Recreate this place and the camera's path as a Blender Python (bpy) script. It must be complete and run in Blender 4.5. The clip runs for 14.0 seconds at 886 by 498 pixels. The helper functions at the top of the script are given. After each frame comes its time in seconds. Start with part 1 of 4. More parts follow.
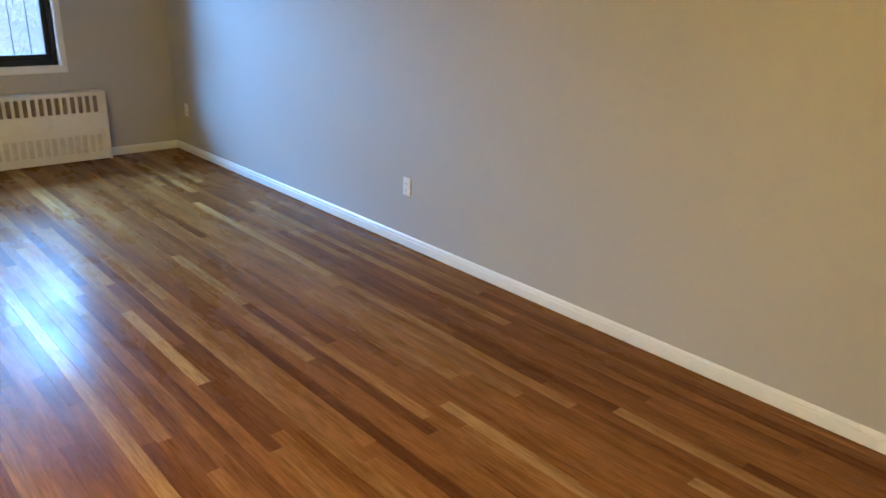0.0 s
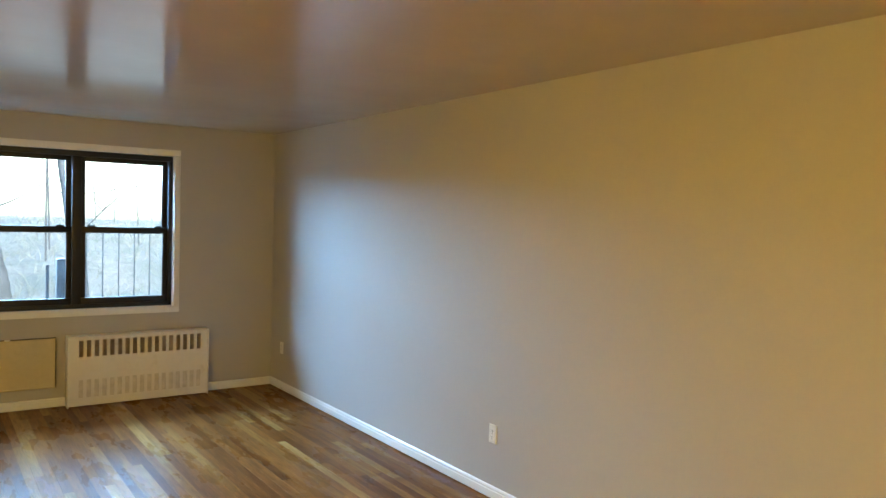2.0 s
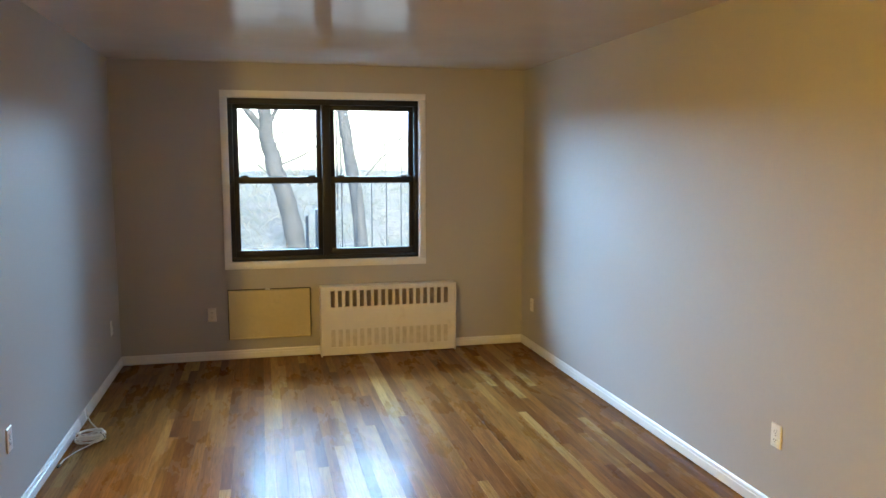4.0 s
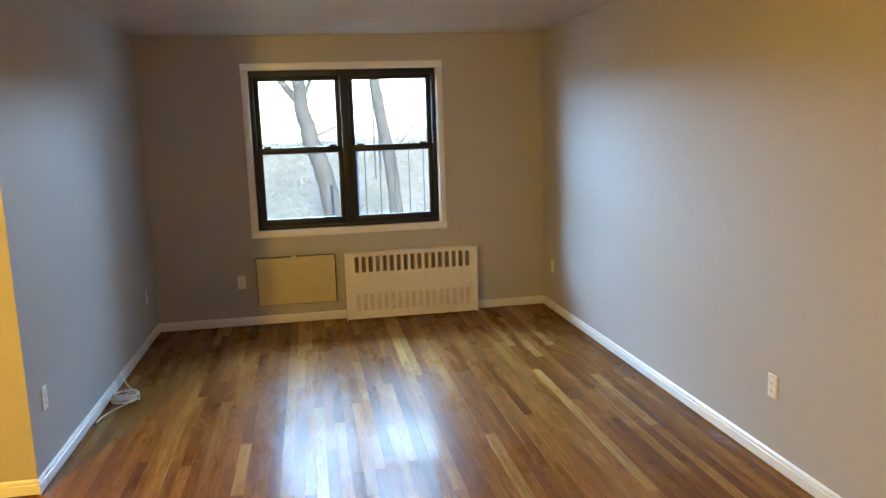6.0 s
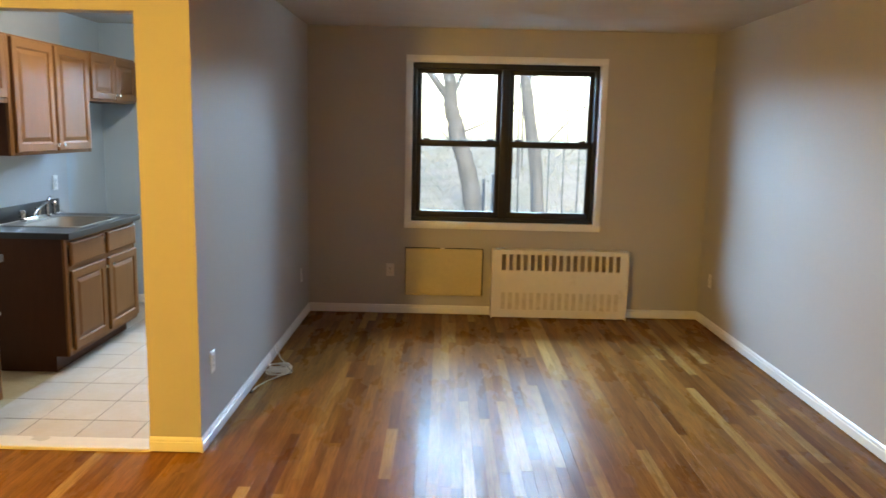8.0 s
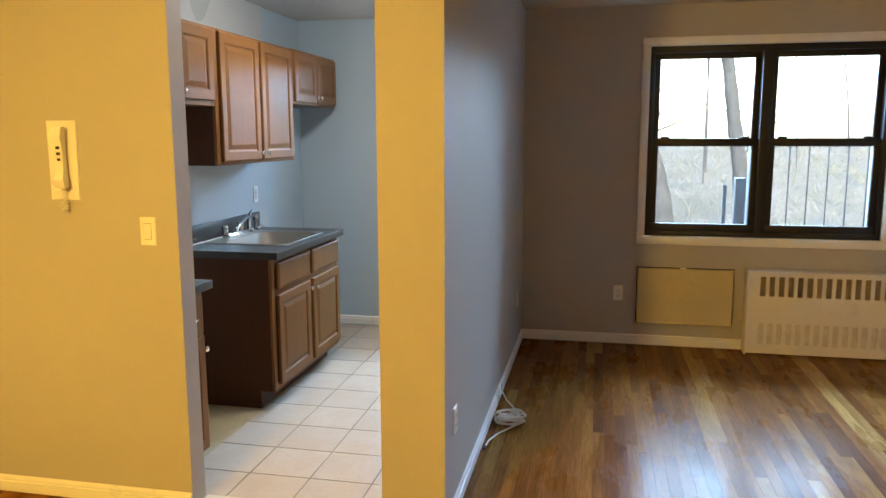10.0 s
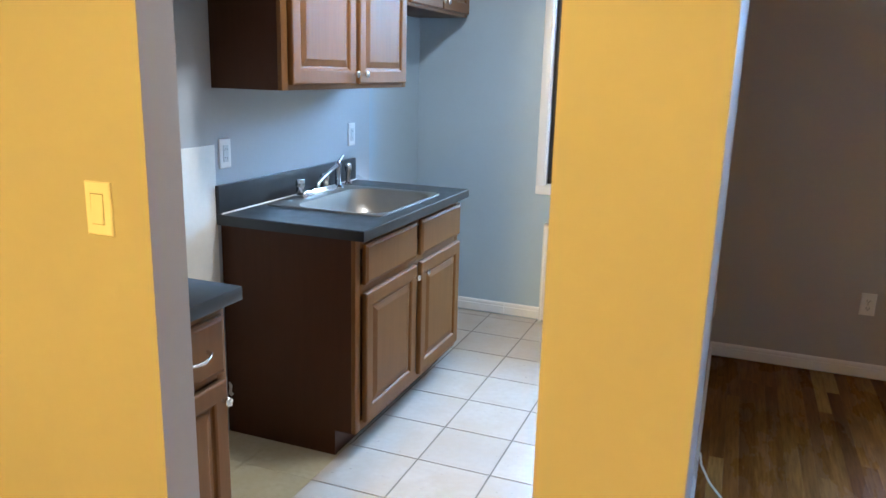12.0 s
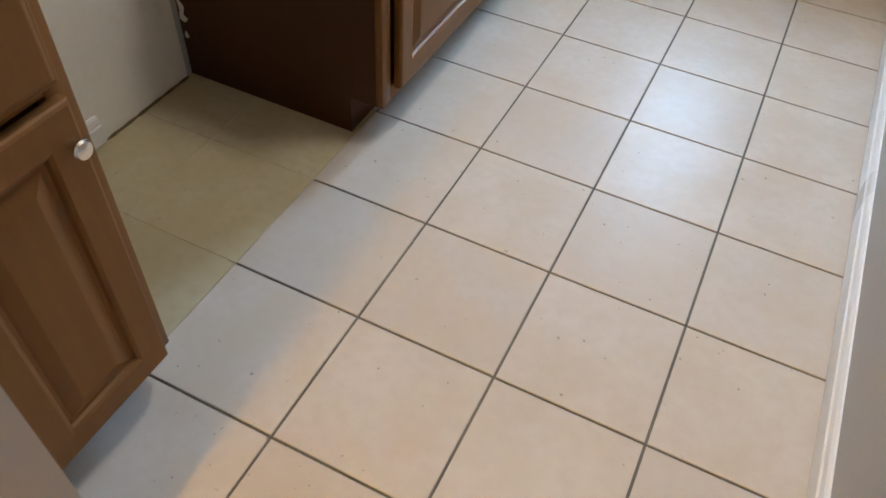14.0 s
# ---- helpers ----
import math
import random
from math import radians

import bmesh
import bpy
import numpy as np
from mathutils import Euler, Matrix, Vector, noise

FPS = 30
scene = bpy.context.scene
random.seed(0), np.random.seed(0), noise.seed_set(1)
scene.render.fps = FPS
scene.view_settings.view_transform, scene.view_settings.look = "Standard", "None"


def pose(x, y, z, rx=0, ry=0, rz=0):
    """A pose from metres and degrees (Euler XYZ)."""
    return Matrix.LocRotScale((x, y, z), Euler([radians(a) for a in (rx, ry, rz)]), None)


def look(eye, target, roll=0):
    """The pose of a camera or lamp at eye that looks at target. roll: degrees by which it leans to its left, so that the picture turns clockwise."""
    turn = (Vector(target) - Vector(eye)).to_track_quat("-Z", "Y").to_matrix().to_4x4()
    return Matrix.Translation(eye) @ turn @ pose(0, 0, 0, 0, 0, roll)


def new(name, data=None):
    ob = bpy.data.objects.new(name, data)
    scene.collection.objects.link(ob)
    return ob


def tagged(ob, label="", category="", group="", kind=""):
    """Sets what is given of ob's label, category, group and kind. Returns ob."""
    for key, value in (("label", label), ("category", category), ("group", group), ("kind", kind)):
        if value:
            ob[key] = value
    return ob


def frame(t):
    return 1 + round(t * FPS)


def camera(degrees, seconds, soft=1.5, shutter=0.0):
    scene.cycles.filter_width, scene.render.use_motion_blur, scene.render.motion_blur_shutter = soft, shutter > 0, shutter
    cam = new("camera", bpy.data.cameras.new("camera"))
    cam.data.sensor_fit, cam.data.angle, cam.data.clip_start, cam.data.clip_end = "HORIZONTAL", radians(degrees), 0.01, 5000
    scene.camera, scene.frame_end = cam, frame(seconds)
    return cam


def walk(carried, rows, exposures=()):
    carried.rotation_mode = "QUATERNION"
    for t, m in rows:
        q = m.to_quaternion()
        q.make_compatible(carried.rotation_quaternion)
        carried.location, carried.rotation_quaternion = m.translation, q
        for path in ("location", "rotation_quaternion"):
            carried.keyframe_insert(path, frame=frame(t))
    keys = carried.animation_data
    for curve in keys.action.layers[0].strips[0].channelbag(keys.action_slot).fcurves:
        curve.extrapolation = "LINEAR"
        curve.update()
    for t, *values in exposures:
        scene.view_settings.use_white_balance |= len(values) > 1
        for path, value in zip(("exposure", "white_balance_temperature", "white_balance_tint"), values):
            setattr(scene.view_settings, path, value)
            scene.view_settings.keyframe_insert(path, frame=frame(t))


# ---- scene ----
cam = camera(61.2, 14.0, shutter=0.2)
# exposure by time, the sky, the sun and the hall lamp
EXPOSURES = [(0, 2.89, 4750, 6), (0.6, 2.86, 5300, 5), (1.0, 2.76, 5600, 5), (1.45, 2.95, 5850, 2), (2.05, 2.92, 5750, 1), (2.5, 2.94, 5600, 2), (4, 2.98, 6150, 5), (7.5, 2.94, 6750, 8), (8.7, 2.81, 7250, 10), (11, 2.89, 6250, 10), (12, 3.07, 5700, 8), (12.6, 2.48, 5400, 9), (13.0, 2.45, 5700, 12), (13.6, 2.43, 6900, 13), (14, 2.41, 7050, 13)]
SKY, SUN, LAMP, LAMP_COLOUR = 0.15, 0.9, 124.0, (1.0, 0.61, 0.11)
DAY, DAY_COLOUR = 34.0, (0.39, 0.645, 0.98)      # watts for each square metre of the added sky panel
KLAMP, KLAMP_COLOUR = 22.0, (0.98, 0.97, 0.93)
LX, LY = -0.57, 1.55
PATH = [
    (0, (1.061, 0.542, 1.618), (2.316, 1.944, 0.94), 1.8),
    (0.5, (1.021, 0.573, 1.595), (2.205, 2.012, 0.87), 3.4),
    (1, (1.091, 0.546, 1.585), (2.181, 2.177, 1.195), 3.0),
    (1.5, (1.006, 0.583, 1.709), (2.133, 2.233, 1.612), 3.1),
    (2, (1.047, 0.55, 1.696), (2.187, 2.191, 1.615), 1.6),
    (2.5, (1.07, 0.687, 1.663), (1.98, 2.46, 1.491), 0.8),
    (3, (1.229, 0.898, 1.667), (1.973, 2.745, 1.475), 0.3),
    (3.5, (1.388, 1.078, 1.655), (1.989, 2.975, 1.454), 1.0),
    (4, (1.583, 1.142, 1.671), (2.05, 3.072, 1.439), 0.0),
    (6.5, (1.786, 0.953, 1.655), (2.104, 2.901, 1.33), -1.9),
    (7, (1.774, 0.969, 1.667), (2.055, 2.922, 1.339), -1.7),
    (7.5, (1.723, 1.008, 1.652), (1.945, 2.969, 1.329), -0.7),
    (8, (1.613, 1.069, 1.62), (1.614, 3.044, 1.308), 1.3),
    (8.5, (1.386, 1.216, 1.63), (1.145, 3.182, 1.354), 1.5),
    (8.7, (1.306, 1.277, 1.636), (1.021, 3.239, 1.372), 1.2),
    (11, (0.798, 2.661, 1.504), (0.275, 4.557, 1.14), 1.4),
    (11.5, (0.663, 3.069, 1.497), (0.027, 4.921, 1.09), 2.7),
    (12, (0.446, 3.43, 1.493), (-0.253, 5.245, 1.026), 1.6),
    (12.5, (0.272, 3.734, 1.462), (-0.441, 5.508, 0.872), -0.2),
    (12.8, (0.212, 3.952, 1.422), (-0.543, 5.631, 0.639), -0.4),
    (13, (0.147, 4.089, 1.376), (-0.577, 5.667, 0.383), 1.2),
    (13.2, (0.142, 4.17, 1.312), (-0.56, 5.647, 0.16), 1.2),
    (13.5, (0.021, 4.322, 1.252), (-0.568, 5.642, -0.131), 4.2),
    (14, (-0.084, 4.535, 1.215), (-0.613, 5.767, -0.268), 4.2),
]
walk(cam, [(t, look(eye, target, roll)) for t, eye, target, roll in PATH], EXPOSURES)

# ---- world, sun, lamp colour ----
world = bpy.data.worlds.new("world")
scene.world = world
world.use_nodes = True
wn, wl = world.node_tree.nodes, world.node_tree.links
sky = wn.new("ShaderNodeTexSky")
sky.sky_type, sky.sun_disc = "NISHITA", False
sky.sun_elevation, sky.sun_rotation = radians(24), radians(165)
sky.air_density, sky.dust_density, sky.ozone_density = 1.0, 1.2, 1.0
wl.new(sky.outputs[0], wn["Background"].inputs[0])
wn["Background"].inputs[1].default_value = SKY
sun = new("sun", bpy.data.lights.new("sun", "SUN"))
sun.data.energy, sun.data.angle, sun.data.color = SUN, radians(12), (1.0, 0.97, 0.93)
sun.matrix_world = look((3, -40, 20), (0, 10, 0))

# area lamp added outside, standing in for the sky's light at both windows
day = new("added_sky_panel", bpy.data.lights.new("added_sky_panel", "AREA"))
day.data.shape, day.data.size, day.data.size_y = "RECTANGLE", 6.6, 1.5
day.data.spread = radians(150)
day.data.energy, day.data.color = DAY * 6.6 * 1.5, DAY_COLOUR
day.matrix_world = pose(0.2, 10.2, 2.92, -68, 0, 0)

# ---- geometry helpers ----
def box(bm, x0, x1, y0, y1, z0, z1, bevel=0.0, seg=2):
    """An axis-aligned block, optionally with rounded edges."""
    made = bmesh.ops.create_cube(bm, size=1.0)["verts"]
    for v in made:
        v.co = Vector(((x0 + x1) / 2 + v.co.x * (x1 - x0), (y0 + y1) / 2 + v.co.y * (y1 - y0), (z0 + z1) / 2 + v.co.z * (z1 - z0)))
    if bevel:
        edges = list({e for v in made for e in v.link_edges})
        bmesh.ops.bevel(bm, geom=edges, offset=bevel, segments=seg, profile=0.5, affect="EDGES")
    return bm


def loft(bm, loops, cap0=True, cap1=True):
    """Skin a row of closed loops that have the same number of points."""
    rings = [[bm.verts.new(p) for p in loop] for loop in loops]
    n = len(rings[0])
    for a, b in zip(rings, rings[1:]):
        for i in range(n):
            bm.faces.new((a[i], a[(i + 1) % n], b[(i + 1) % n], b[i]))
    if cap0:
        bm.faces.new(list(reversed(rings[0])))
    if cap1:
        bm.faces.new(rings[-1])
    bmesh.ops.recalc_face_normals(bm, faces=bm.faces)
    return bm


def rounded(cx, cy, w, d, r, z, n=5):
    """A rounded rectangle in a level plane."""
    pts = []
    for k, (sx, sy) in enumerate(((1, 1), (-1, 1), (-1, -1), (1, -1))):
        for i in range(n + 1):
            a = (k + i / n) * math.pi / 2
            pts.append(Vector((cx + sx * (w / 2 - r) + r * math.cos(a), cy + sy * (d / 2 - r) + r * math.sin(a), z)))
    return pts


def sweep(bm, pts, r, n=8, closed=False):
    """A round tube along a line of points; r may be one radius or one a point."""
    pts = [Vector(p) for p in pts]
    loops, side = [], None
    for i, p in enumerate(pts):
        a, b = pts[max(i - 1, 0)], pts[min(i + 1, len(pts) - 1)]
        t = (b - a).normalized()
        if side is None:
            side = t.orthogonal().normalized()
        side = (side - t * side.dot(t)).normalized()
        up, rr = t.cross(side), (r[i] if isinstance(r, (list, tuple)) else r)
        loops.append([p + rr * (math.cos(2 * math.pi * k / n) * side + math.sin(2 * math.pi * k / n) * up) for k in range(n)])
    return loft(bm, loops)


def lathe(bm, m, profile, n=18):
    """Turn a profile of (radius, height) about the z axis of the pose m."""
    loops = [[m @ Vector((max(r, 1e-4) * math.cos(2 * math.pi * k / n), max(r, 1e-4) * math.sin(2 * math.pi * k / n), h)) for k in range(n)] for r, h in profile]
    return loft(bm, loops)


def nested(bm, m, u0, u1, v0, v1, profile):
    """A slab from rectangles set into one another: rows of (inset, height) in the pose m (u, v, outward)."""
    loops = [[m @ Vector(p) for p in ((u0 + i, v0 + i, h), (u1 - i, v0 + i, h), (u1 - i, v1 - i, h), (u0 + i, v1 - i, h))] for i, h in profile]
    return loft(bm, loops)


def mesh_of(bm, material, name, smooth=False):
    me = bpy.data.meshes.new(name)
    bm.to_mesh(me)
    bm.free()
    if material:
        me.materials.append(material)
    if smooth:
        for p in me.polygons:
            p.use_smooth = True
        me.set_sharp_from_angle(angle=radians(38))
    return me


def part(name, bm, material, parent, label="", smooth=True):
    ob = new(name, mesh_of(bm, material, name, smooth))
    ob.parent = parent
    if label:
        ob["label"] = label
    return ob


def thing(name, label, category, group="", kind="", at=(0, 0, 0)):
    ob = new(name)
    ob.location = at
    ob.empty_display_size = 0.1
    return tagged(ob, label, category, group, kind)


def solid(name, bm, material, label, category, group="", kind="", smooth=False):
    return tagged(new(name, mesh_of(bm, material, name, smooth)), label, category, group, kind)


def B(*a, **k):
    return box(bmesh.new(), *a, **k)


# ---- materials ----
def nodes_of(name):
    m = bpy.data.materials.new(name)
    m.use_nodes = True
    return m, m.node_tree.nodes, m.node_tree.links, m.node_tree.nodes["Principled BSDF"]


def noise_node(N, L, scale, detail=4.0, rough=0.55, stretch=(1, 1, 1), offset=None):
    geo = N.new("ShaderNodeNewGeometry")
    mp = N.new("ShaderNodeMapping")
    mp.inputs["Scale"].default_value = stretch
    L.new(geo.outputs["Position"], mp.inputs["Vector"])
    if offset:
        L.new(offset, mp.inputs["Location"])
    t = N.new("ShaderNodeTexNoise")
    t.inputs["Scale"].default_value, t.inputs["Detail"].default_value, t.inputs["Roughness"].default_value = scale, detail, rough
    L.new(mp.outputs[0], t.inputs["Vector"])
    return t.outputs["Fac"]


def ramp(N, L, fac, stops):
    if len(stops) == 2:
        mr = N.new("ShaderNodeMapRange")
        mr.interpolation_type = "SMOOTHSTEP"
        mr.inputs["From Min"].default_value, mr.inputs["From Max"].default_value = stops[0][0], stops[1][0]
        L.new(fac, mr.inputs["Value"])
        return mixc(N, L, mr.outputs["Result"], tuple(stops[0][1]), tuple(stops[1][1]))
    r = N.new("ShaderNodeValToRGB")
    while len(r.color_ramp.elements) < len(stops):
        r.color_ramp.elements.new(0.5)
    for e, (p, c) in zip(r.color_ramp.elements, stops):
        e.position, e.color = p, (*c, 1) if len(c) == 3 else c
    L.new(fac, r.inputs[0])
    return r.outputs[0]


def mixc(N, L, fac, a, b, mode="MIX"):
    x = N.new("ShaderNodeMix")
    x.data_type, x.blend_type = "RGBA", mode
    for sock, v in ((x.inputs[0], fac), (x.inputs[6], a), (x.inputs[7], b)):
        if isinstance(v, (int, float)):
            sock.default_value = v
        elif isinstance(v, tuple):
            sock.default_value = (*v, 1)
        else:
            L.new(v, sock)
    return x.outputs[2]


def bump(N, L, P, fac, strength, distance=0.002, into="Normal"):
    b = N.new("ShaderNodeBump")
    b.inputs["Strength"].default_value, b.inputs["Distance"].default_value = strength, distance
    L.new(fac, b.inputs["Height"])
    L.new(b.outputs[0], P.inputs[into])
    return b


def paint(name, c, rough=0.5, vary=0.06, big=0.8, fine=60.0, relief=0.12, coat=0.0, metal=0.0, dirt=None):
    """Painted or plain surface: broad patches, fine relief, uneven gloss, optional grime."""
    m, N, L, P = nodes_of(name)
    a = noise_node(N, L, big, 3)
    b = noise_node(N, L, fine, 3)
    lo, hi = tuple(x * (1 - vary) for x in c), tuple(min(1, x * (1 + vary)) for x in c)
    col = ramp(N, L, a, [(0.3, lo), (0.7, hi)])
    col = mixc(N, L, 0.25, col, ramp(N, L, b, [(0.3, lo), (0.7, hi)]))
    if dirt:
        d = noise_node(N, L, 5.0, 6, 0.65)
        col = mixc(N, L, ramp(N, L, d, [(0.56, (0, 0, 0)), (0.8, (0.6, 0.6, 0.6))]), col, dirt)
    L.new(col, P.inputs["Base Color"])
    L.new(ramp(N, L, a, [(0.2, (rough * 0.85,) * 3), (0.8, (min(1, rough * 1.15),) * 3)]), P.inputs["Roughness"])
    P.inputs["Metallic"].default_value, P.inputs["Coat Weight"].default_value = metal, coat
    bump(N, L, P, b, relief, 0.001)
    return m


M_WALL = paint("grey_wall_paint", (0.43, 0.412, 0.395), 0.55, 0.03, 0.6, 45, 0.25)
M_KWALL = paint("kitchen_wall_paint", (0.378, 0.472, 0.548), 0.5, 0.03, 0.6, 45, 0.25)
M_KPANEL = paint("kitchen_gloss_paint", (0.41, 0.435, 0.455), 0.3, 0.03, 0.7, 35, 0.2)
M_BARE = paint("unpainted_plaster", (0.78, 0.77, 0.72), 0.35, 0.06, 1.5, 40, 0.3, dirt=(0.5, 0.47, 0.40))
M_TRIM = paint("white_trim_paint", (0.76, 0.755, 0.74), 0.3, 0.03, 2.0, 30, 0.15)
M_RAD = paint("radiator_enamel", (0.74, 0.71, 0.66), 0.35, 0.05, 2.0, 30, 0.1, dirt=(0.5, 0.44, 0.36))
M_FIN = paint("radiator_fins", (0.52, 0.42, 0.33), 0.6, 0.15, 6.0, 40, 0.1)
M_BLACK = paint("black_window_enamel", (0.010, 0.010, 0.012), 0.5, 0.2, 3.0, 60, 0.05)
M_IRON = paint("painted_iron", (0.05, 0.055, 0.065), 0.5, 0.3, 6.0, 60, 0.3)
M_IRONPALE = paint("weathered_iron", (0.12, 0.15, 0.20), 0.5, 0.2, 6.0, 60, 0.3)
M_BOX = paint("yellowed_board", (0.57, 0.485, 0.27), 0.5, 0.08, 2.5, 30, 0.1, dirt=(0.34, 0.27, 0.13))
M_PLATE = paint("white_plastic", (0.78, 0.77, 0.74), 0.3, 0.02, 5.0, 60, 0.03)
M_BLOCK = paint("grey_white_plastic", (0.60, 0.61, 0.60), 0.35, 0.03, 5.0, 60, 0.03)
M_GAP = paint("shadowed_gap_plastic", (0.30, 0.29, 0.27), 0.6)
M_SLOT = paint("dark_slots", (0.03, 0.03, 0.03), 0.6)
M_CORD = paint("white_cable", (0.78, 0.76, 0.70), 0.4, 0.05, 20.0, 60, 0.05)
M_COUNTER = paint("dark_laminate", (0.026, 0.028, 0.030), 0.34, 0.15, 12.0, 220, 0.06)
M_CHROME = paint("chrome", (0.58, 0.58, 0.59), 0.12, 0.03, 8.0, 80, 0.02, metal=1.0)
M_STEEL = paint("brushed_steel", (0.37, 0.345, 0.31), 0.40, 0.06, 8.0, 150, 0.05, metal=1.0)
M_NICKEL = paint("nickel", (0.72, 0.69, 0.64), 0.22, 0.04, 10.0, 90, 0.03, metal=1.0)
M_SADDLE = paint("stone_saddle", (0.66, 0.62, 0.55), 0.3, 0.08, 6.0, 30, 0.1)
M_GROUT = paint("grout", (0.12, 0.108, 0.092), 0.85, 0.35, 5.0, 90, 0.4)
M_SUB = paint("dark_joint", (0.03, 0.02, 0.012), 0.8)
M_GRIME = paint("brown_grime", (0.12, 0.085, 0.035), 0.8, 0.3, 20, 120, 0.4)
M_CAULK = paint("white_caulk", (0.78, 0.77, 0.75), 0.45, 0.06, 20, 80, 0.3)

# glossy oil-painted ceiling
M_CEIL, N, L, P = nodes_of("gloss_ceiling_paint")
f1, f2 = noise_node(N, L, 1.2, 4), noise_node(N, L, 5.0, 3, 0.5, (0.5, 1.6, 1))
L.new(ramp(N, L, f1, [(0.3, (0.62, 0.57, 0.515)), (0.7, (0.66, 0.61, 0.555))]), P.inputs["Base Color"])
L.new(ramp(N, L, f1, [(0.2, (0.15,) * 3), (0.8, (0.19,) * 3)]), P.inputs["Roughness"])
P.inputs["Specular IOR Level"].default_value, P.inputs["IOR"].default_value = 1.0, 1.6
bump(N, L, P, f2, 0.14, 0.004)


def wood_stain(name, dark, light, rough=0.5, axis=(9, 9, 0.8)):
    m, N, L, P = nodes_of(name)
    g = noise_node(N, L, 6.0, 5, 0.55, axis)
    b = noise_node(N, L, 1.3, 3)
    col = ramp(N, L, g, [(0.25, dark), (0.75, light)])
    col = mixc(N, L, 0.65, col, ramp(N, L, b, [(0.3, dark), (0.7, light)]))
    L.new(col, P.inputs["Base Color"])
    L.new(ramp(N, L, b, [(0.2, (rough * 0.85,) * 3), (0.8, (rough * 1.2,) * 3)]), P.inputs["Roughness"])
    P.inputs["Specular IOR Level"].default_value = 0.24
    bump(N, L, P, g, 0.06, 0.001)
    return m


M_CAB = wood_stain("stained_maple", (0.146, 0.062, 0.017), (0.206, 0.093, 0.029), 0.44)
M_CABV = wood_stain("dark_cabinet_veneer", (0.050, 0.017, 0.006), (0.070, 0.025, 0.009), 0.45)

# strip oak floor, each board its own tone
M_OAK, N, L, P = nodes_of("varnished_oak")
oi = N.new("ShaderNodeObjectInfo")
add = N.new("ShaderNodeMath")
add.operation = "ADD"
L.new(oi.outputs["Random"], add.inputs[0])
tv = N.new("ShaderNodeAttribute")
tv.attribute_name = "tone"
L.new(tv.outputs["Fac"], add.inputs[1])
fr = N.new("ShaderNodeMath")
fr.operation = "FRACT"
L.new(add.outputs[0], fr.inputs[0])
tone = ramp(N, L, fr.outputs[0], [(0.0, (0.138, 0.052, 0.014)), (0.2, (0.205, 0.083, 0.021)), (0.55, (0.245, 0.105, 0.026)), (0.82, (0.276, 0.126, 0.032)), (0.92, (0.335, 0.176, 0.050)), (1.0, (0.41, 0.245, 0.085))])
shift = N.new("ShaderNodeVectorMath")
shift.operation = "SCALE"
shift.inputs[0].default_value = (31.0, 17.0, 5.0)
L.new(fr.outputs[0], shift.inputs["Scale"])
g1 = noise_node(N, L, 22.0, 6, 0.6, (5.0, 0.32, 1), shift.outputs[0])
g2 = noise_node(N, L, 4.0, 4, 0.6, (3.0, 0.25, 1), shift.outputs[0])
col = mixc(N, L, 0.75, tone, ramp(N, L, g1, [(0.28, (0.50, 0.44, 0.38)), (0.55, (1.0, 1.0, 1.0)), (0.72, (1.2, 1.18, 1.1))]), "MULTIPLY")
col = mixc(N, L, 0.7, col, ramp(N, L, g2, [(0.3, (0.52, 0.44, 0.38)), (0.62, (1.08, 1.08, 1.05))]), "MULTIPLY")
L.new(col, P.inputs["Base Color"])
worn = noise_node(N, L, 3.2, 5, 0.65, (1.3, 0.4, 1))
L.new(ramp(N, L, worn, [(0.32, (0.23,) * 3), (0.70, (0.37,) * 3)]), P.inputs["Roughness"])
P.inputs["Specular IOR Level"].default_value = 0.024
P.inputs["Coat Weight"].default_value, P.inputs["Coat Roughness"].default_value, P.inputs["Coat IOR"].default_value = 0.032, 0.06, 1.35
bump(N, L, P, g1, 0.13, 0.0015)

# ceramic tile, and grimy tiles where a stove stood, their olive partly painted shade
def tile_glaze(name, lo, hi, stain, where):
    m, N, L, P = nodes_of(name)
    oi = N.new("ShaderNodeObjectInfo")
    t1, t2 = noise_node(N, L, 38.0, 2, 0.4), noise_node(N, L, 90.0, 3)
    col = ramp(N, L, oi.outputs["Random"], [(0.0, lo), (1.0, hi)])
    col = mixc(N, L, ramp(N, L, t1, [(0.3, (0, 0, 0)), (0.9, (where,) * 3)]), col, stain)
    cloud = noise_node(N, L, 7.0, 4, 0.6)
    col = mixc(N, L, ramp(N, L, cloud, [(0.3, (0, 0, 0)), (0.7, (0.75, 0.75, 0.75))]), col, tuple(v * k for v, k in zip(lo, (0.97, 0.92, 0.82))))
    col = mixc(N, L, ramp(N, L, noise_node(N, L, 60.0, 2, 0.4), [(0.735, (0, 0, 0)), (0.76, (0.7, 0.7, 0.7))]), col, (0.22, 0.19, 0.16))
    L.new(col, P.inputs["Base Color"])
    P.inputs["Roughness"].default_value = 0.31
    P.inputs["Specular IOR Level"].default_value = 0.085
    bump(N, L, P, t2, 0.05, 0.001)
    return m


M_TILE = tile_glaze("cream_ceramic_tile", (0.495, 0.447, 0.40), (0.545, 0.495, 0.443), (0.43, 0.38, 0.325), 0.4)
M_OLDTILE = tile_glaze("grimy_shaded_tile", (0.45, 0.40, 0.275), (0.48, 0.43, 0.30), (0.36, 0.305, 0.185), 0.5)

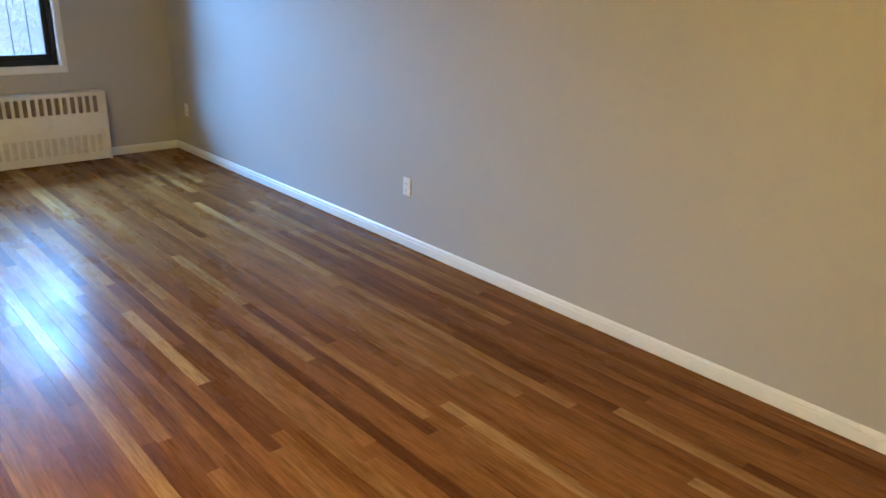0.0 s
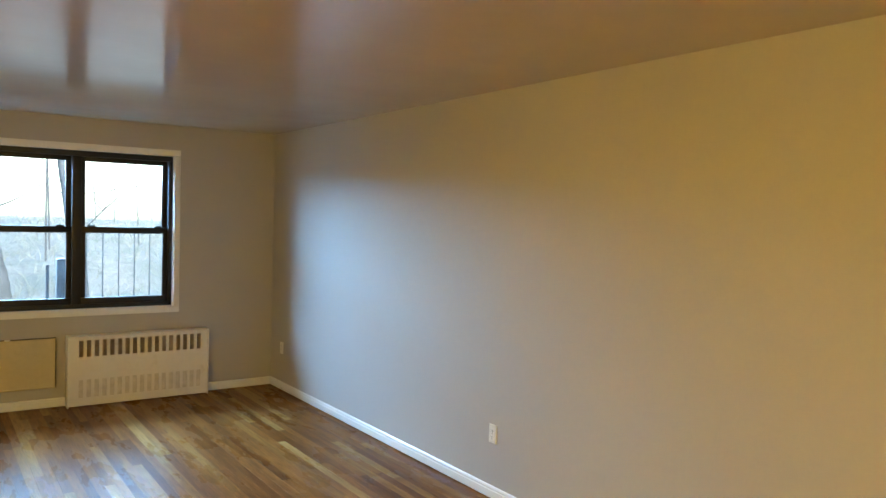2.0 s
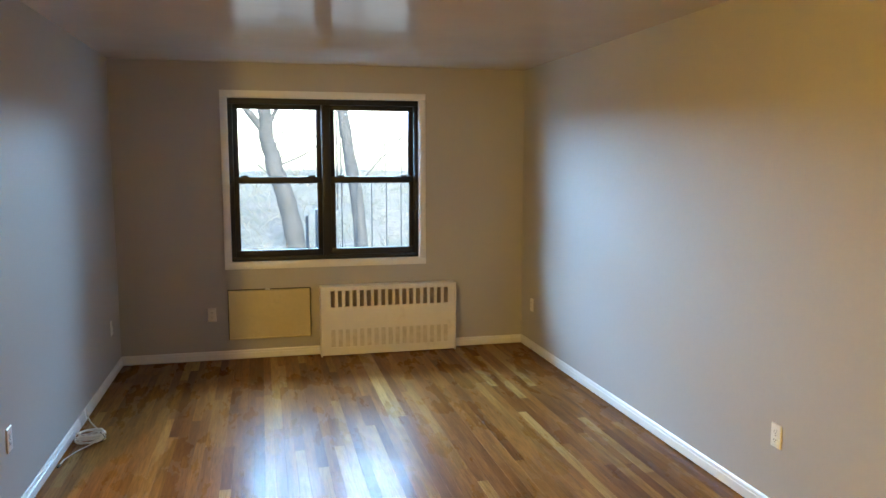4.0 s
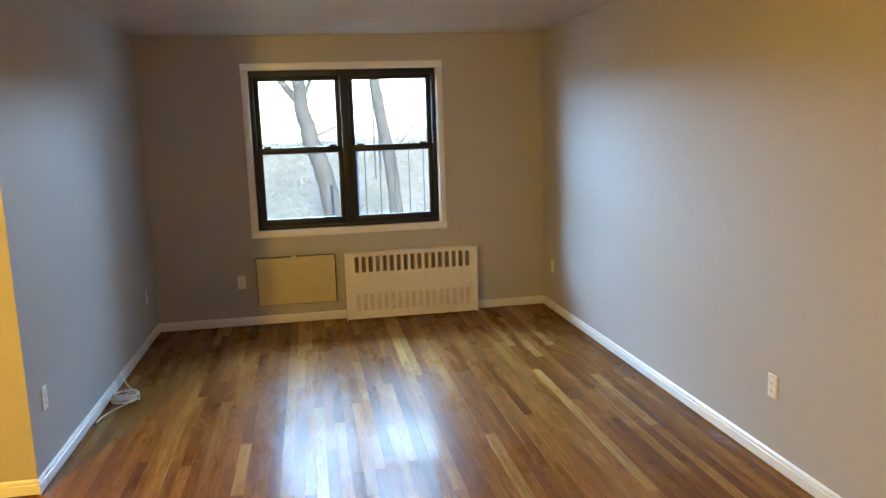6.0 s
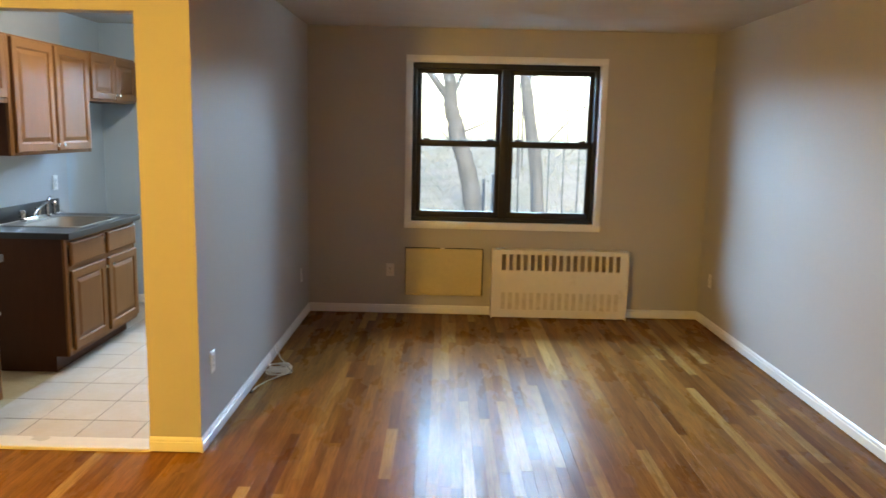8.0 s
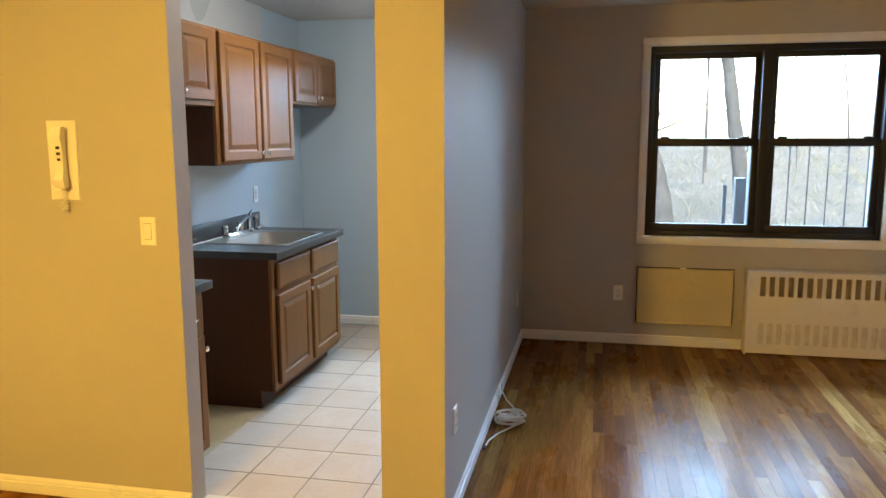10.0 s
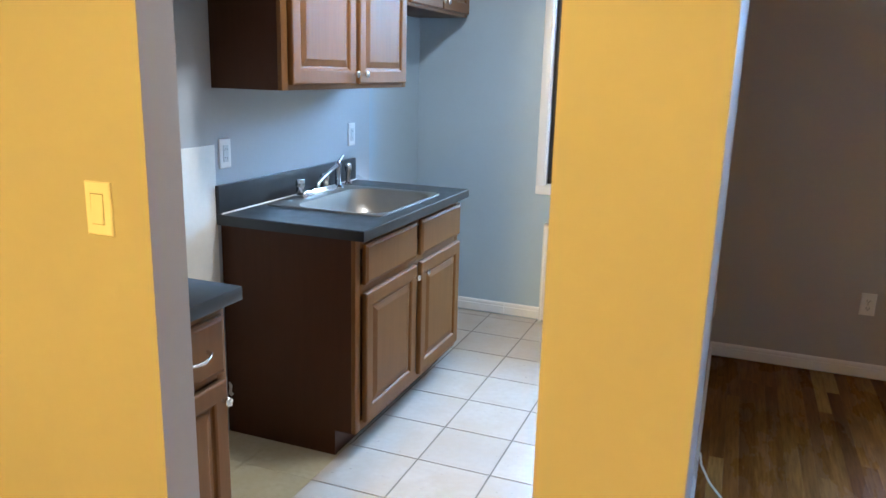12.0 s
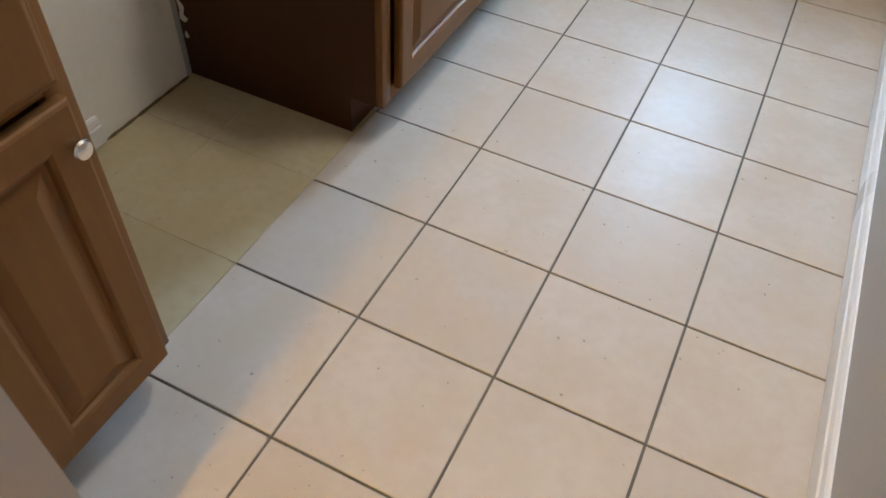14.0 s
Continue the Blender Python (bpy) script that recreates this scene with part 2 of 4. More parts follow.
# window glass: clear, with a weak surface gloss
M_GLASS, N, L, P = nodes_of("window_glass")
N.remove(P)
tr, gl, mx, fz = N.new("ShaderNodeBsdfTransparent"), N.new("ShaderNodeBsdfGlossy"), N.new("ShaderNodeMixShader"), N.new("ShaderNodeFresnel")
gl.inputs["Roughness"].default_value = 0.02
tr.inputs[0].default_value = (0.93, 0.95, 0.95, 1)
L.new(fz.outputs[0], mx.inputs[0]), L.new(tr.outputs[0], mx.inputs[1]), L.new(gl.outputs[0], mx.inputs[2])
L.new(mx.outputs[0], N["Material Output"].inputs[0])

# lit lamp glass
def lit_glass(name, colour, strength):
    m, N, L, P = nodes_of(name)
    P.inputs["Base Color"].default_value = (0.9, 0.88, 0.84, 1)
    P.inputs["Emission Color"].default_value, P.inputs["Emission Strength"].default_value = (*colour, 1), strength
    return m


M_LAMP = lit_glass("lit_lamp_glass", LAMP_COLOUR, LAMP)
M_KLAMP = lit_glass("lit_kitchen_lamp_glass", KLAMP_COLOUR, KLAMP)


def rough_ground(name, a, b, c, scale):
    m, N, L, P = nodes_of(name)
    n1, n2 = noise_node(N, L, scale, 6, 0.65), noise_node(N, L, scale * 0.12, 3)
    col = mixc(N, L, ramp(N, L, n2, [(0.35, (0, 0, 0)), (0.65, (1, 1, 1))]), ramp(N, L, n1, [(0.3, a), (0.7, b)]), ramp(N, L, n1, [(0.35, a), (0.65, c)]))
    L.new(col, P.inputs["Base Color"])
    P.inputs["Roughness"].default_value = 0.95
    bump(N, L, P, n1, 0.6, 0.05)
    return m


M_LITTER = rough_ground("leaf_litter", (0.15, 0.15, 0.14), (0.32, 0.31, 0.29), (0.20, 0.225, 0.185), 6.0)
M_BARK = rough_ground("grey_bark", (0.055, 0.06, 0.064), (0.115, 0.12, 0.13), (0.08, 0.085, 0.09), 14.0)
M_TWIG = rough_ground("dry_brush", (0.13, 0.13, 0.12), (0.30, 0.30, 0.28), (0.19, 0.22, 0.18), 9.0)

# ---- the plan (metres) ----
XL, XR = 0.43, 3.895            # living room side walls
YW = 7.60                       # living room window wall
YD0, YD1 = 4.615, 4.72          # wall with the kitchen doorway
DX0, DX1, DZ = -0.656, 0.174, 2.13
KX0, KX1, KY = -1.40, 0.30, 7.77
H = 2.475
HX, BY = -2.2, -0.6             # hall side wall and the wall behind
OUT = 7.98                      # outer face of the facade
LW = (1.322, 2.935, 0.822, 2.199)   # living room window opening
KW = (-0.59, -0.01, 0.835, 2.199)   # kitchen window opening

# ---- structure ----
S = "structure"
bm = B(HX, XL, BY, YD0, -0.14, -0.012)
box(bm, XL, XR, BY, YW, -0.14, -0.012)
floor = solid("floor", bm, M_SUB, "varnished strip oak floor with boards of mixed tones", "floor", kind=S)
kfloor = solid("floor_kitchen", B(KX0, KX1, YD0, KY, -0.14, -0.003), M_GROUT, "cream ceramic floor tiles with dark grout joints", "floor", kind=S)
solid("ceiling", B(HX - 0.1, XR + 0.1, BY - 0.1, OUT, H, H + 0.12), M_CEIL, "glossy off-white painted ceiling", "ceiling", kind=S)

bm = B(XL, LW[0], YW, OUT, -0.14, H)
box(bm, LW[1], XR + 0.1, YW, OUT, -0.14, H)
box(bm, LW[0], LW[1], YW, OUT, -0.14, LW[2])
box(bm, LW[0], LW[1], YW, OUT, LW[3], H)
solid("wall_window", bm, M_WALL, "grey painted wall around the living room window", "wall", kind=S)
solid("wall_east", B(XR, XR + 0.12, BY - 0.1, YW, -0.14, H), M_WALL, "long plain grey painted wall", "wall", kind=S)
solid("wall_partition", B(KX1, XL, YD0, OUT, -0.14, H), M_WALL, "grey painted partition beside the kitchen", "wall", kind=S)
bm = B(HX, DX0, YD0, YD1, -0.14, H)
box(bm, DX1, KX1, YD0, YD1, -0.14, H)
box(bm, DX0, DX1, YD0, YD1, DZ, H)
solid("wall_doorway", bm, M_WALL, "painted wall with an open kitchen doorway", "wall", kind=S)
solid("wall_hall", B(HX - 0.1, HX, BY, YD1, -0.14, H), M_WALL, "grey painted hall wall", "wall", kind=S)
solid("wall_back", B(HX - 0.1, XR, BY - 0.1, BY, -0.14, H), M_WALL, "grey painted wall behind the entrance", "wall", kind=S)
solid("wall_kitchen_west", B(KX0 - 0.12, KX0 - 0.015, YD1, OUT, -0.14, H), M_KWALL, "blue-grey painted kitchen wall", "wall", kind=S)
solid("wall_kitchen_panel", B(KX0 - 0.015, KX0, YD1, 7.07, -0.003, H), M_KPANEL, "glossy grey painted wall face behind the sink", "wall", kind=S)
bm = B(KX0, KX0 + 0.004, 5.0, 5.772, 0.0, 1.19)
solid("wall_patch", bm, M_BARE, "unpainted white plaster where a stove stood", "wall", kind=S)
bm = B(KX0 - 0.12, KW[0], KY, OUT, -0.14, H)
box(bm, KW[1], KX1, KY, OUT, -0.14, H)
box(bm, KW[0], KW[1], KY, OUT, -0.14, KW[2])
box(bm, KW[0], KW[1], KY, OUT, KW[3], H)
solid("wall_kitchen_window", bm, M_KWALL, "blue-grey painted wall around the kitchen window", "wall", kind=S)


def skirting(x0, y0, x1, y1, nx, ny, name="baseboard"):
    """White baseboard along a wall; (nx, ny) points into the room."""
    h, d = 0.08, 0.013
    prof = [(0, 0.007), (d, 0.007), (d + 0.001, 0.010), (d + 0.001, h - 0.026), (d - 0.003, h - 0.023), (d - 0.003, h - 0.019), (d - 0.001, h - 0.016), (d - 0.004, h - 0.006), (d - 0.009, h), (0, h)]
    bm = bmesh.new()
    loft(bm, [[Vector((x + nx * a, y + ny * a, b)) for a, b in prof] for x, y in ((x0, y0), (x1, y1))])
    return solid(name, bm, M_TRIM, "white painted wooden baseboard", "baseboard", kind=S)


skirting(XL + 0.002, YW, 2.045, YW, 0, -1)
skirting(3.238, YW, XR - 0.002, YW, 0, -1)
skirting(XR, BY, XR, YW - 0.022, -1, 0)
skirting(XL, YD0 - 0.022, XL, YW - 0.022, 1, 0)
skirting(DX1, YD0, XL, YD0, 0, -1)
skirting(HX, YD0, DX0, YD0, 0, -1)
skirting(HX, BY, HX, YD0 - 0.022, 1, 0)
skirting(HX + 0.022, BY, XR - 0.022, BY, 0, 1)
skirting(-0.80, KY, -0.572, KY, 0, -1)
skirting(KX0, KY, -0.802, KY, 0, -1)
skirting(-0.068, KY, KX1 - 0.022, KY, 0, -1)
skirting(KX1, YD1, KX1, KY, -1, 0)
skirting(KX0 + 0.004, 5.03, KX0 + 0.004, 5.46, 1, 0)
solid("door_sill", B(DX0, DX1, YD0 - 0.012, YD1 + 0.015, -0.003, 0.016, 0.004), M_SADDLE, "pale stone saddle in the kitchen doorway", "threshold", kind=S)


def window(name, op, y, cols, label):
    """Black double-hung window of one or two sashes in a white surround; y is the wall's inner face."""
    x0, x1, z0, z1 = op
    w = thing(name, label, "window", kind=S, at=(0, 0, 0))
    t = 0.052
    bm = bmesh.new()
    for a in ((x0 - t, x1 + t, z1, z1 + t), (x0 - t, x1 + t, z0 - t, z0), (x0 - t, x0, z0, z1), (x1, x1 + t, z0, z1)):
        box(bm, a[0], a[1], y - 0.014, y, a[2], a[3], 0.003)
    for a in ((x0, x0 + 0.006, z0, z1), (x1 - 0.006, x1, z0, z1), (x0, x1, z1 - 0.006, z1)):
        box(bm, a[0], a[1], y, y + 0.05, a[2], a[3])
    part("window_trim", bm, M_TRIM, w, "white painted surround")
    part("window_sill", B(x0 + 0.006, x1 - 0.006, y, y + 0.05, z0, z0 + 0.008), M_TRIM, w)
    bm = bmesh.new()
    f0, f1, o = y + 0.035, y + 0.14, 0.042
    for a in ((x0 + 0.006, x1 - 0.006, z1 - 0.052, z1 - 0.006), (x0 + 0.006, x1 - 0.006, z0 + 0.008, z0 + 0.045), (x0 + 0.006, x0 + o, z0 + 0.045, z1 - 0.052), (x1 - o, x1 - 0.006, z0 + 0.045, z1 - 0.052)):
        box(bm, a[0], a[1], f0, f1, a[2], a[3], 0.004)
    part("window_frame", bm, M_BLACK, w, "black enamelled frame")
    edges = [x0 + o, x1 - o] if cols == 1 else [x0 + o, (x0 + x1) / 2 - 0.036, (x0 + x1) / 2 + 0.036, x1 - o]
    if cols == 2:
        part("mullion", B(edges[1], edges[2], f0 - 0.006, f1, z0 + 0.045, z1 - 0.052, 0.004), M_BLACK, w)
    zm = z0 + (z1 - z0) * 0.502
    for k in range(cols):
        a, b = edges[2 * k], edges[2 * k + 1]
        s = 0.042
        for nm, ya, yb, lo, hi, foot, head in (("upper_sash", y + 0.095, y + 0.125, zm - 0.030, z1 - 0.052, 0.052, 0.040), ("lower_sash", y + 0.058, y + 0.088, z0 + 0.045, zm + 0.028, 0.054, 0.050)):
            bm = bmesh.new()
            box(bm, a, b, ya, yb, lo, lo + foot, 0.003), box(bm, a, b, ya, yb, hi - head, hi, 0.003)
            box(bm, a, a + s, ya, yb, lo + foot, hi - head, 0.003), box(bm, b - s, b, ya, yb, lo + foot, hi - head, 0.003)
            sash = part(nm, bm, M_BLACK, w)
            pane = part("pane", B(a + s - 0.004, b - s + 0.004, (ya + yb) / 2 - 0.002, (ya + yb) / 2 + 0.002, lo + foot - 0.004, hi - head + 0.004), M_GLASS, sash, "clear glass pane", False)
            pane.visible_shadow = False
        bm = bmesh.new()
        for q in (0.12, 0.88):
            xx = a + (b - a) * q
            box(bm, xx - 0.03, xx + 0.03, y + 0.05, y + 0.062, zm + 0.026, zm + 0.042, 0.003)
        part("sash_lock", bm, M_BLACK, w)
    return w


window("window_1", LW, YW, 2, "black double-hung living room window in a white surround")
window("window_2", KW, KY, 1, "black double-hung kitchen window in a white surround")

# ---- living room things ----
def radiator_cover(label, x0, x1, z1, yf, yw, n, s0, s1, top, low):
    """White metal cover with upright slots; top and low are the (bottom, top) of the slot rows."""
    r = thing("radiator_cover", label, "radiator", at=((x0 + x1) / 2, (yf + yw) / 2, 0))
    o = r.location
    z0, t = 0.0, 0.008
    pitch = (s1 - s0) / n
    bm = bmesh.new()
    X = lambda a, b, c, d, e=0.0: box(bm, a - o.x, b - o.x, yf - o.y, yf + t - o.y, c, d, e)
    rows = [low, top] if low else [top]
    z = z0 + 0.012
    for lo, hi in rows:
        X(x0 + 0.012, x1 - 0.012, z, lo)
        X(x0 + 0.012, s0, lo, hi), X(s1, x1 - 0.012, lo, hi)
        for i in range(n + 1):
            c = s0 + i * pitch
            if 0 < i < n:
                X(c - pitch * 0.21, c + pitch * 0.21, lo, hi)
            elif i == 0:
                X(c, c + pitch * 0.21, lo, hi)
            else:
                X(c - pitch * 0.21, c, lo, hi)
        z = hi
    X(x0 + 0.012, x1 - 0.012, z, z1 - 0.014)
    part("front_panel", bm, M_RAD, r, smooth=False)
    part("top_panel", B(x0 - o.x, x1 - o.x, yf - 0.008 - o.y, yw - o.y, z1 - 0.014, z1, 0.004), M_RAD, r)
    for a, b in ((x0, x0 + 0.012), (x1 - 0.012, x1)):
        part("side_panel", B(a - o.x, b - o.x, yf - 0.006 - o.y, yw - o.y, 0, z1 - 0.014, 0.003), M_RAD, r)
    bm = bmesh.new()
    k = int((x1 - x0 - 0.06) / 0.011)
    for i in range(k):
        xx = x0 + 0.03 + i * 0.011
        box(bm, xx - o.x, xx + 0.003 - o.x, yf + 0.014 - o.y, yw - 0.006 - o.y, 0.09, z1 - 0.025)
    tagged(part("convector", bm, M_FIN, r, "dusty convector fins", False), kind="stuff")
    if low:
        part("backing_plate", B(s0 - 0.03 - o.x, s1 + 0.03 - o.x, yf + 0.0085 - o.y, yf + 0.012 - o.y, low[0] - 0.02, low[1] + 0.02), M_RADIN, r, "greyish inner sheet behind the lower slots")
    return r


M_RADIN = paint("dusty_sheet", (0.60, 0.56, 0.49), 0.6, 0.15, 14.0, 40, 0.2, dirt=(0.42, 0.37, 0.30))
radiator_cover("wide white metal radiator cover with two rows of slots", 2.045, 3.238, 0.61, 7.49, YW, 17, 2.12, 3.175, (0.43, 0.572), (0.08, 0.235))
krad = radiator_cover("narrow white radiator cover with one row of slots", -0.572, -0.066, 0.612, 7.735, KY, 6, -0.512, -0.128, (0.402, 0.552), None)
flap = part("valve_flap", B(-0.005, 0.085, -0.025, -0.0185, 0.02, 0.125, 0.004), M_RADIN, krad, "small hinged valve flap, scuffed")

ac = thing("sleeve_cover", "yellowed wooden cover panel of an air conditioner sleeve", "wall panel", at=(1.627, YW, 0.178))
part("panel", nested(bmesh.new(), pose(0, 0, 0, 90, 0, 0), -0.337, 0.337, 0.0, 0.415, [(0, 0.012), (0, 0.038), (0.004, 0.042), (0.012, 0.042)]), M_BOX, ac, smooth=False)
# dark sheet behind the panel paints the shadow line along its edges
part("sleeve_edge", B(-0.343, 0.343, -0.0118, -0.001, -0.008, 0.421), M_SLOT, ac, "dark sheet painted as the shadow line around the panel")
part("lip", B(-0.337, 0.337, -0.048, -0.042, 0.0, 0.014, 0.002), M_BOX, ac)
part("catch", B(-0.035, 0.005, -0.040, -0.014, 0.415, 0.424, 0.002), M_PLATE, ac)


def wall_plate(name, label, category, m, toggle=False, group="", block=False):
    """An outlet or a rocker switch; the pose m has x across, y up, z out of the wall."""
    r = tagged(new(name), label, category, group)
    r.matrix_world = m
    part("cover_plate", nested(bmesh.new(), Matrix.Identity(4), -0.035, 0.035, -0.0575, 0.0575, [(0, 0), (0, 0.003), (0.003, 0.006), (0.01, 0.0065)]), M_PLATE, r, smooth=False)
    if toggle:
        part("surround", nested(bmesh.new(), Matrix.Identity(4), -0.018, 0.018, -0.035, 0.035, [(0, 0.0055), (0, 0.0075), (0.0015, 0.008), (0.0035, 0.0068)]), M_PLATE, r, smooth=False)
        bm = bmesh.new()
        loft(bm, [[Vector((x, y, z)) for y, z in ((-0.031, 0.006), (0.031, 0.006), (0.031, 0.0082), (0.0, 0.0092), (-0.031, 0.0112))] for x in (-0.0155, 0.0155)])
        part("rocker", bm, M_PLATE, r, smooth=False)
        # raised grey plate paints the shade of the groove round the rocker
        part("seam", B(-0.0176, 0.0176, -0.0335, 0.0335, 0.0066, 0.0079), M_GAP, r, "grey plate drawn as the shaded gap around the rocker")
    elif block:
        body = part("socket_block", nested(bmesh.new(), Matrix.Identity(4), -0.0165, 0.0165, -0.033, 0.033, [(0, 0.0045), (0, 0.0052), (0.0012, 0.0085), (0.003, 0.009)]), M_BLOCK, r, "greyish rectangular socket insert", False)
        for yy in (-0.017, 0.017):
            bm = bmesh.new()
            box(bm, -0.0072, -0.0058, yy - 0.004, yy + 0.004, 0.0088, 0.0094), box(bm, 0.0058, 0.0072, yy - 0.004, yy + 0.003, 0.0088, 0.0094)
            part("slots", bm, M_SLOT, body, "dark contact slots")
    else:
        for yy in (-0.0195, 0.0195):
            sock = part("socket", loft(bmesh.new(), [rounded(0, yy, 0.034, 0.028, 0.011, 0.006), rounded(0, yy, 0.034, 0.028, 0.011, 0.0085)]), M_PLATE, r)
            bm = bmesh.new()
            box(bm, -0.0085, -0.0055, yy - 0.004, yy + 0.006, 0.0083, 0.0088), box(bm, 0.0055, 0.0085, yy - 0.004, yy + 0.005, 0.0083, 0.0088)
            box(bm, -0.0025, 0.0025, yy - 0.011, yy - 0.0065, 0.0083, 0.0088)
            part("slots", bm, M_SLOT, sock, "dark contact slots")
    part("screw", lathe(bmesh.new(), pose(0, 0, 0.006), [(0, 0), (0.003, 0), (0.0028, 0.001), (0, 0.0012)], 10), M_NICKEL, r)
    return r


FACE_PX, FACE_MX, FACE_MY = pose(0, 0, 0, 90, 0, 90), pose(0, 0, 0, 90, 0, -90), pose(0, 0, 0, 90, 0, 0)
at = lambda x, y, z, f: Matrix.Translation((x, y, z)) @ f
OG = "wall outlets"
wall_plate("wall_outlet", "white duplex outlet low on the grey wall", "outlet", at(XR, 4.06, 0.397, FACE_MX), group=OG)
wall_plate("wall_outlet", "white duplex outlet in the corner by the window wall", "outlet", at(XR, 7.33, 0.405, FACE_MX), group=OG)
wall_plate("wall_outlet", "white duplex outlet on the partition near its end", "outlet", at(XL, 4.815, 0.41, FACE_PX), group=OG)
wall_plate("wall_outlet", "white duplex outlet on the partition near the window wall", "outlet", at(XL, 7.25, 0.395, FACE_PX), group=OG)
wall_plate("wall_outlet", "white duplex outlet under the living room window", "outlet", at(1.153, YW, 0.393, FACE_MY), group=OG)
wall_plate("wall_outlet", "white outlet above the sink backsplash", "outlet", at(KX0, 5.835, 1.152, FACE_PX), group=OG, block=True)
wall_plate("wall_outlet", "white outlet above the far end of the backsplash", "outlet", at(KX0, 6.865, 1.155, FACE_PX), group=OG, block=True)
wall_plate("light_switch", "white rocker light switch beside the kitchen doorway", "light switch", at(-0.786, YD0, 1.188, FACE_MY), True)

# door phone
ic = tagged(new("intercom_phone"), "cream wall intercom with a hanging handset and coiled cord", "intercom")
ic.matrix_world = at(-1.148, YD0, 1.47, FACE_MY)
I4 = Matrix.Identity(4)
part("backplate", nested(bmesh.new(), I4, -0.066, 0.066, -0.16, 0.16, [(0, 0), (0, 0.006), (0.003, 0.009), (0.008, 0.009)]), M_PLATE, ic, smooth=False)
bm = bmesh.new()
loft(bm, [rounded(-0.014, 0.01, 0.07, 0.22, 0.01, 0.009), rounded(-0.014, 0.01, 0.068, 0.218, 0.012, 0.028), rounded(-0.014, 0.01, 0.056, 0.206, 0.012, 0.034)])
part("cradle", bm, M_PLATE, ic)
bm = bmesh.new()
hs = [(0.135, 0.052, 0.026), (0.125, 0.060, 0.03), (0.09, 0.066, 0.027), (0.06, 0.054, 0.022), (0.0, 0.050, 0.021), (-0.05, 0.054, 0.022), (-0.075, 0.066, 0.027), (-0.1, 0.060, 0.03), (-0.11, 0.052, 0.026)]
loft(bm, [[Vector((0.016 + w * sx, yy, d + 0.0 if sz else 0.03)) for sx, sz in ((-0.75, 0), (0.75, 0), (0.8, 1), (0.4, 1), (-0.4, 1), (-0.8, 1))] for yy, d, w in hs])
part("handset", bm, M_PLATE, ic)
bm = bmesh.new()
box(bm, 0.008, 0.024, 0.046, 0.058, 0.046, 0.0555), box(bm, 0.008, 0.024, 0.022, 0.034, 0.046, 0.0545), box(bm, 0.010, 0.022, 0.0, 0.010, 0.046, 0.0540)
part("hook_slots", bm, M_SLOT, ic, "dark hook slots")
pts = []
for i in range(150):
    u = i / 149
    cx, cy = 0.018 - 0.012 * math.sin(u * 2 * math.pi), -0.105 - 0.095 * math.sin(u * math.pi)
    pts.append((cx - 0.02 * u + 0.007 * math.cos(u * 90), cy, 0.03 + 0.007 * math.sin(u * 90) - 0.012 * u))
part("coiled_cord", sweep(bmesh.new(), pts, 0.0022, 6), M_PLATE, ic)

# coil of cable by the partition
rnd = random.Random(5)
pts = [(XL + 0.016, 6.24, 0.088), (XL + 0.024, 6.22, 0.05), (XL + 0.06, 6.13, 0.03), (XL + 0.13, 6.0, 0.02), (XL + 0.19, 5.9, 0.012)]
for i in range(11 * 22):
    a = i / 22 * 2 * math.pi + 1.0
    rr = 0.066 + 0.013 * math.sin(i * 0.37 + i * i * 0.0004)
    pts.append((0.545 + rr * math.cos(a) * 1.1, 5.86 + rr * math.sin(a) * 0.85, 0.008 + 0.046 * (0.5 - 0.5 * math.cos(i * 0.11)) + 0.003 * math.sin(i * 0.9)))
pts += [(0.63, 5.80, 0.035), (0.56, 5.75, 0.016), (0.50, 5.68, 0.006), (XL + 0.035, 5.58, 0.006), (XL + 0.028, 5.5, 0.006)]
cable = thing("cable_coil", "loose coil of white cable lying on the wood floor", "cable", at=(0.56, 5.86, 0))
cb = part("cable", sweep(bmesh.new(), [Vector(p) - Vector((0.56, 5.86, 0)) for p in pts], 0.0042, 7), M_CORD, cable)
part("connector", B(XL + 0.02 - 0.56, XL + 0.034 - 0.56, 5.465 - 5.86, 5.5 - 5.86, 0.001, 0.012, 0.002), M_SLOT, cable, "dark end connector")
part("tie", sweep(bmesh.new(), [(0.05, -0.03, 0.004), (0.075, -0.035, 0.03), (0.05, -0.035, 0.062), (0.025, -0.03, 0.03), (0.05, -0.03, 0.004)], 0.003, 6), M_SLOT, cable, "dark cable tie")

# hall ceiling lamp, lit
lamp = thing("ceiling_lamp", "lit frosted glass dome lamp on the hall ceiling", "ceiling lamp", at=(LX, LY, H))
part("base_ring", lathe(bmesh.new(), pose(0, 0, 0), [(0.0, 0), (0.16, 0), (0.16, -0.025), (0.145, -0.03), (0, -0.03)], 32), M_NICKEL, lamp)
part("dome", lathe(bmesh.new(), pose(0, 0, -0.03), [(0.14, 0), (0.138, -0.03), (0.115, -0.07), (0.07, -0.1), (0.0, -0.11)], 32), M_LAMP, lamp, "glowing frosted glass")

klamp = thing("ceiling_lamp", "lit white glass dome lamp on the kitchen ceiling", "ceiling lamp", at=(-0.3, 6.05, H))
part("base_ring", lathe(bmesh.new(), pose(0, 0, 0), [(0.0, 0), (0.14, 0), (0.14, -0.02), (0.125, -0.025), (0, -0.025)], 32), M_TRIM, klamp)
part("dome", lathe(bmesh.new(), pose(0, 0, -0.025), [(0.12, 0), (0.118, -0.02), (0.10, -0.045), (0.06, -0.065), (0.0, -0.07)], 32), M_KLAMP, klamp, "glowing white glass")

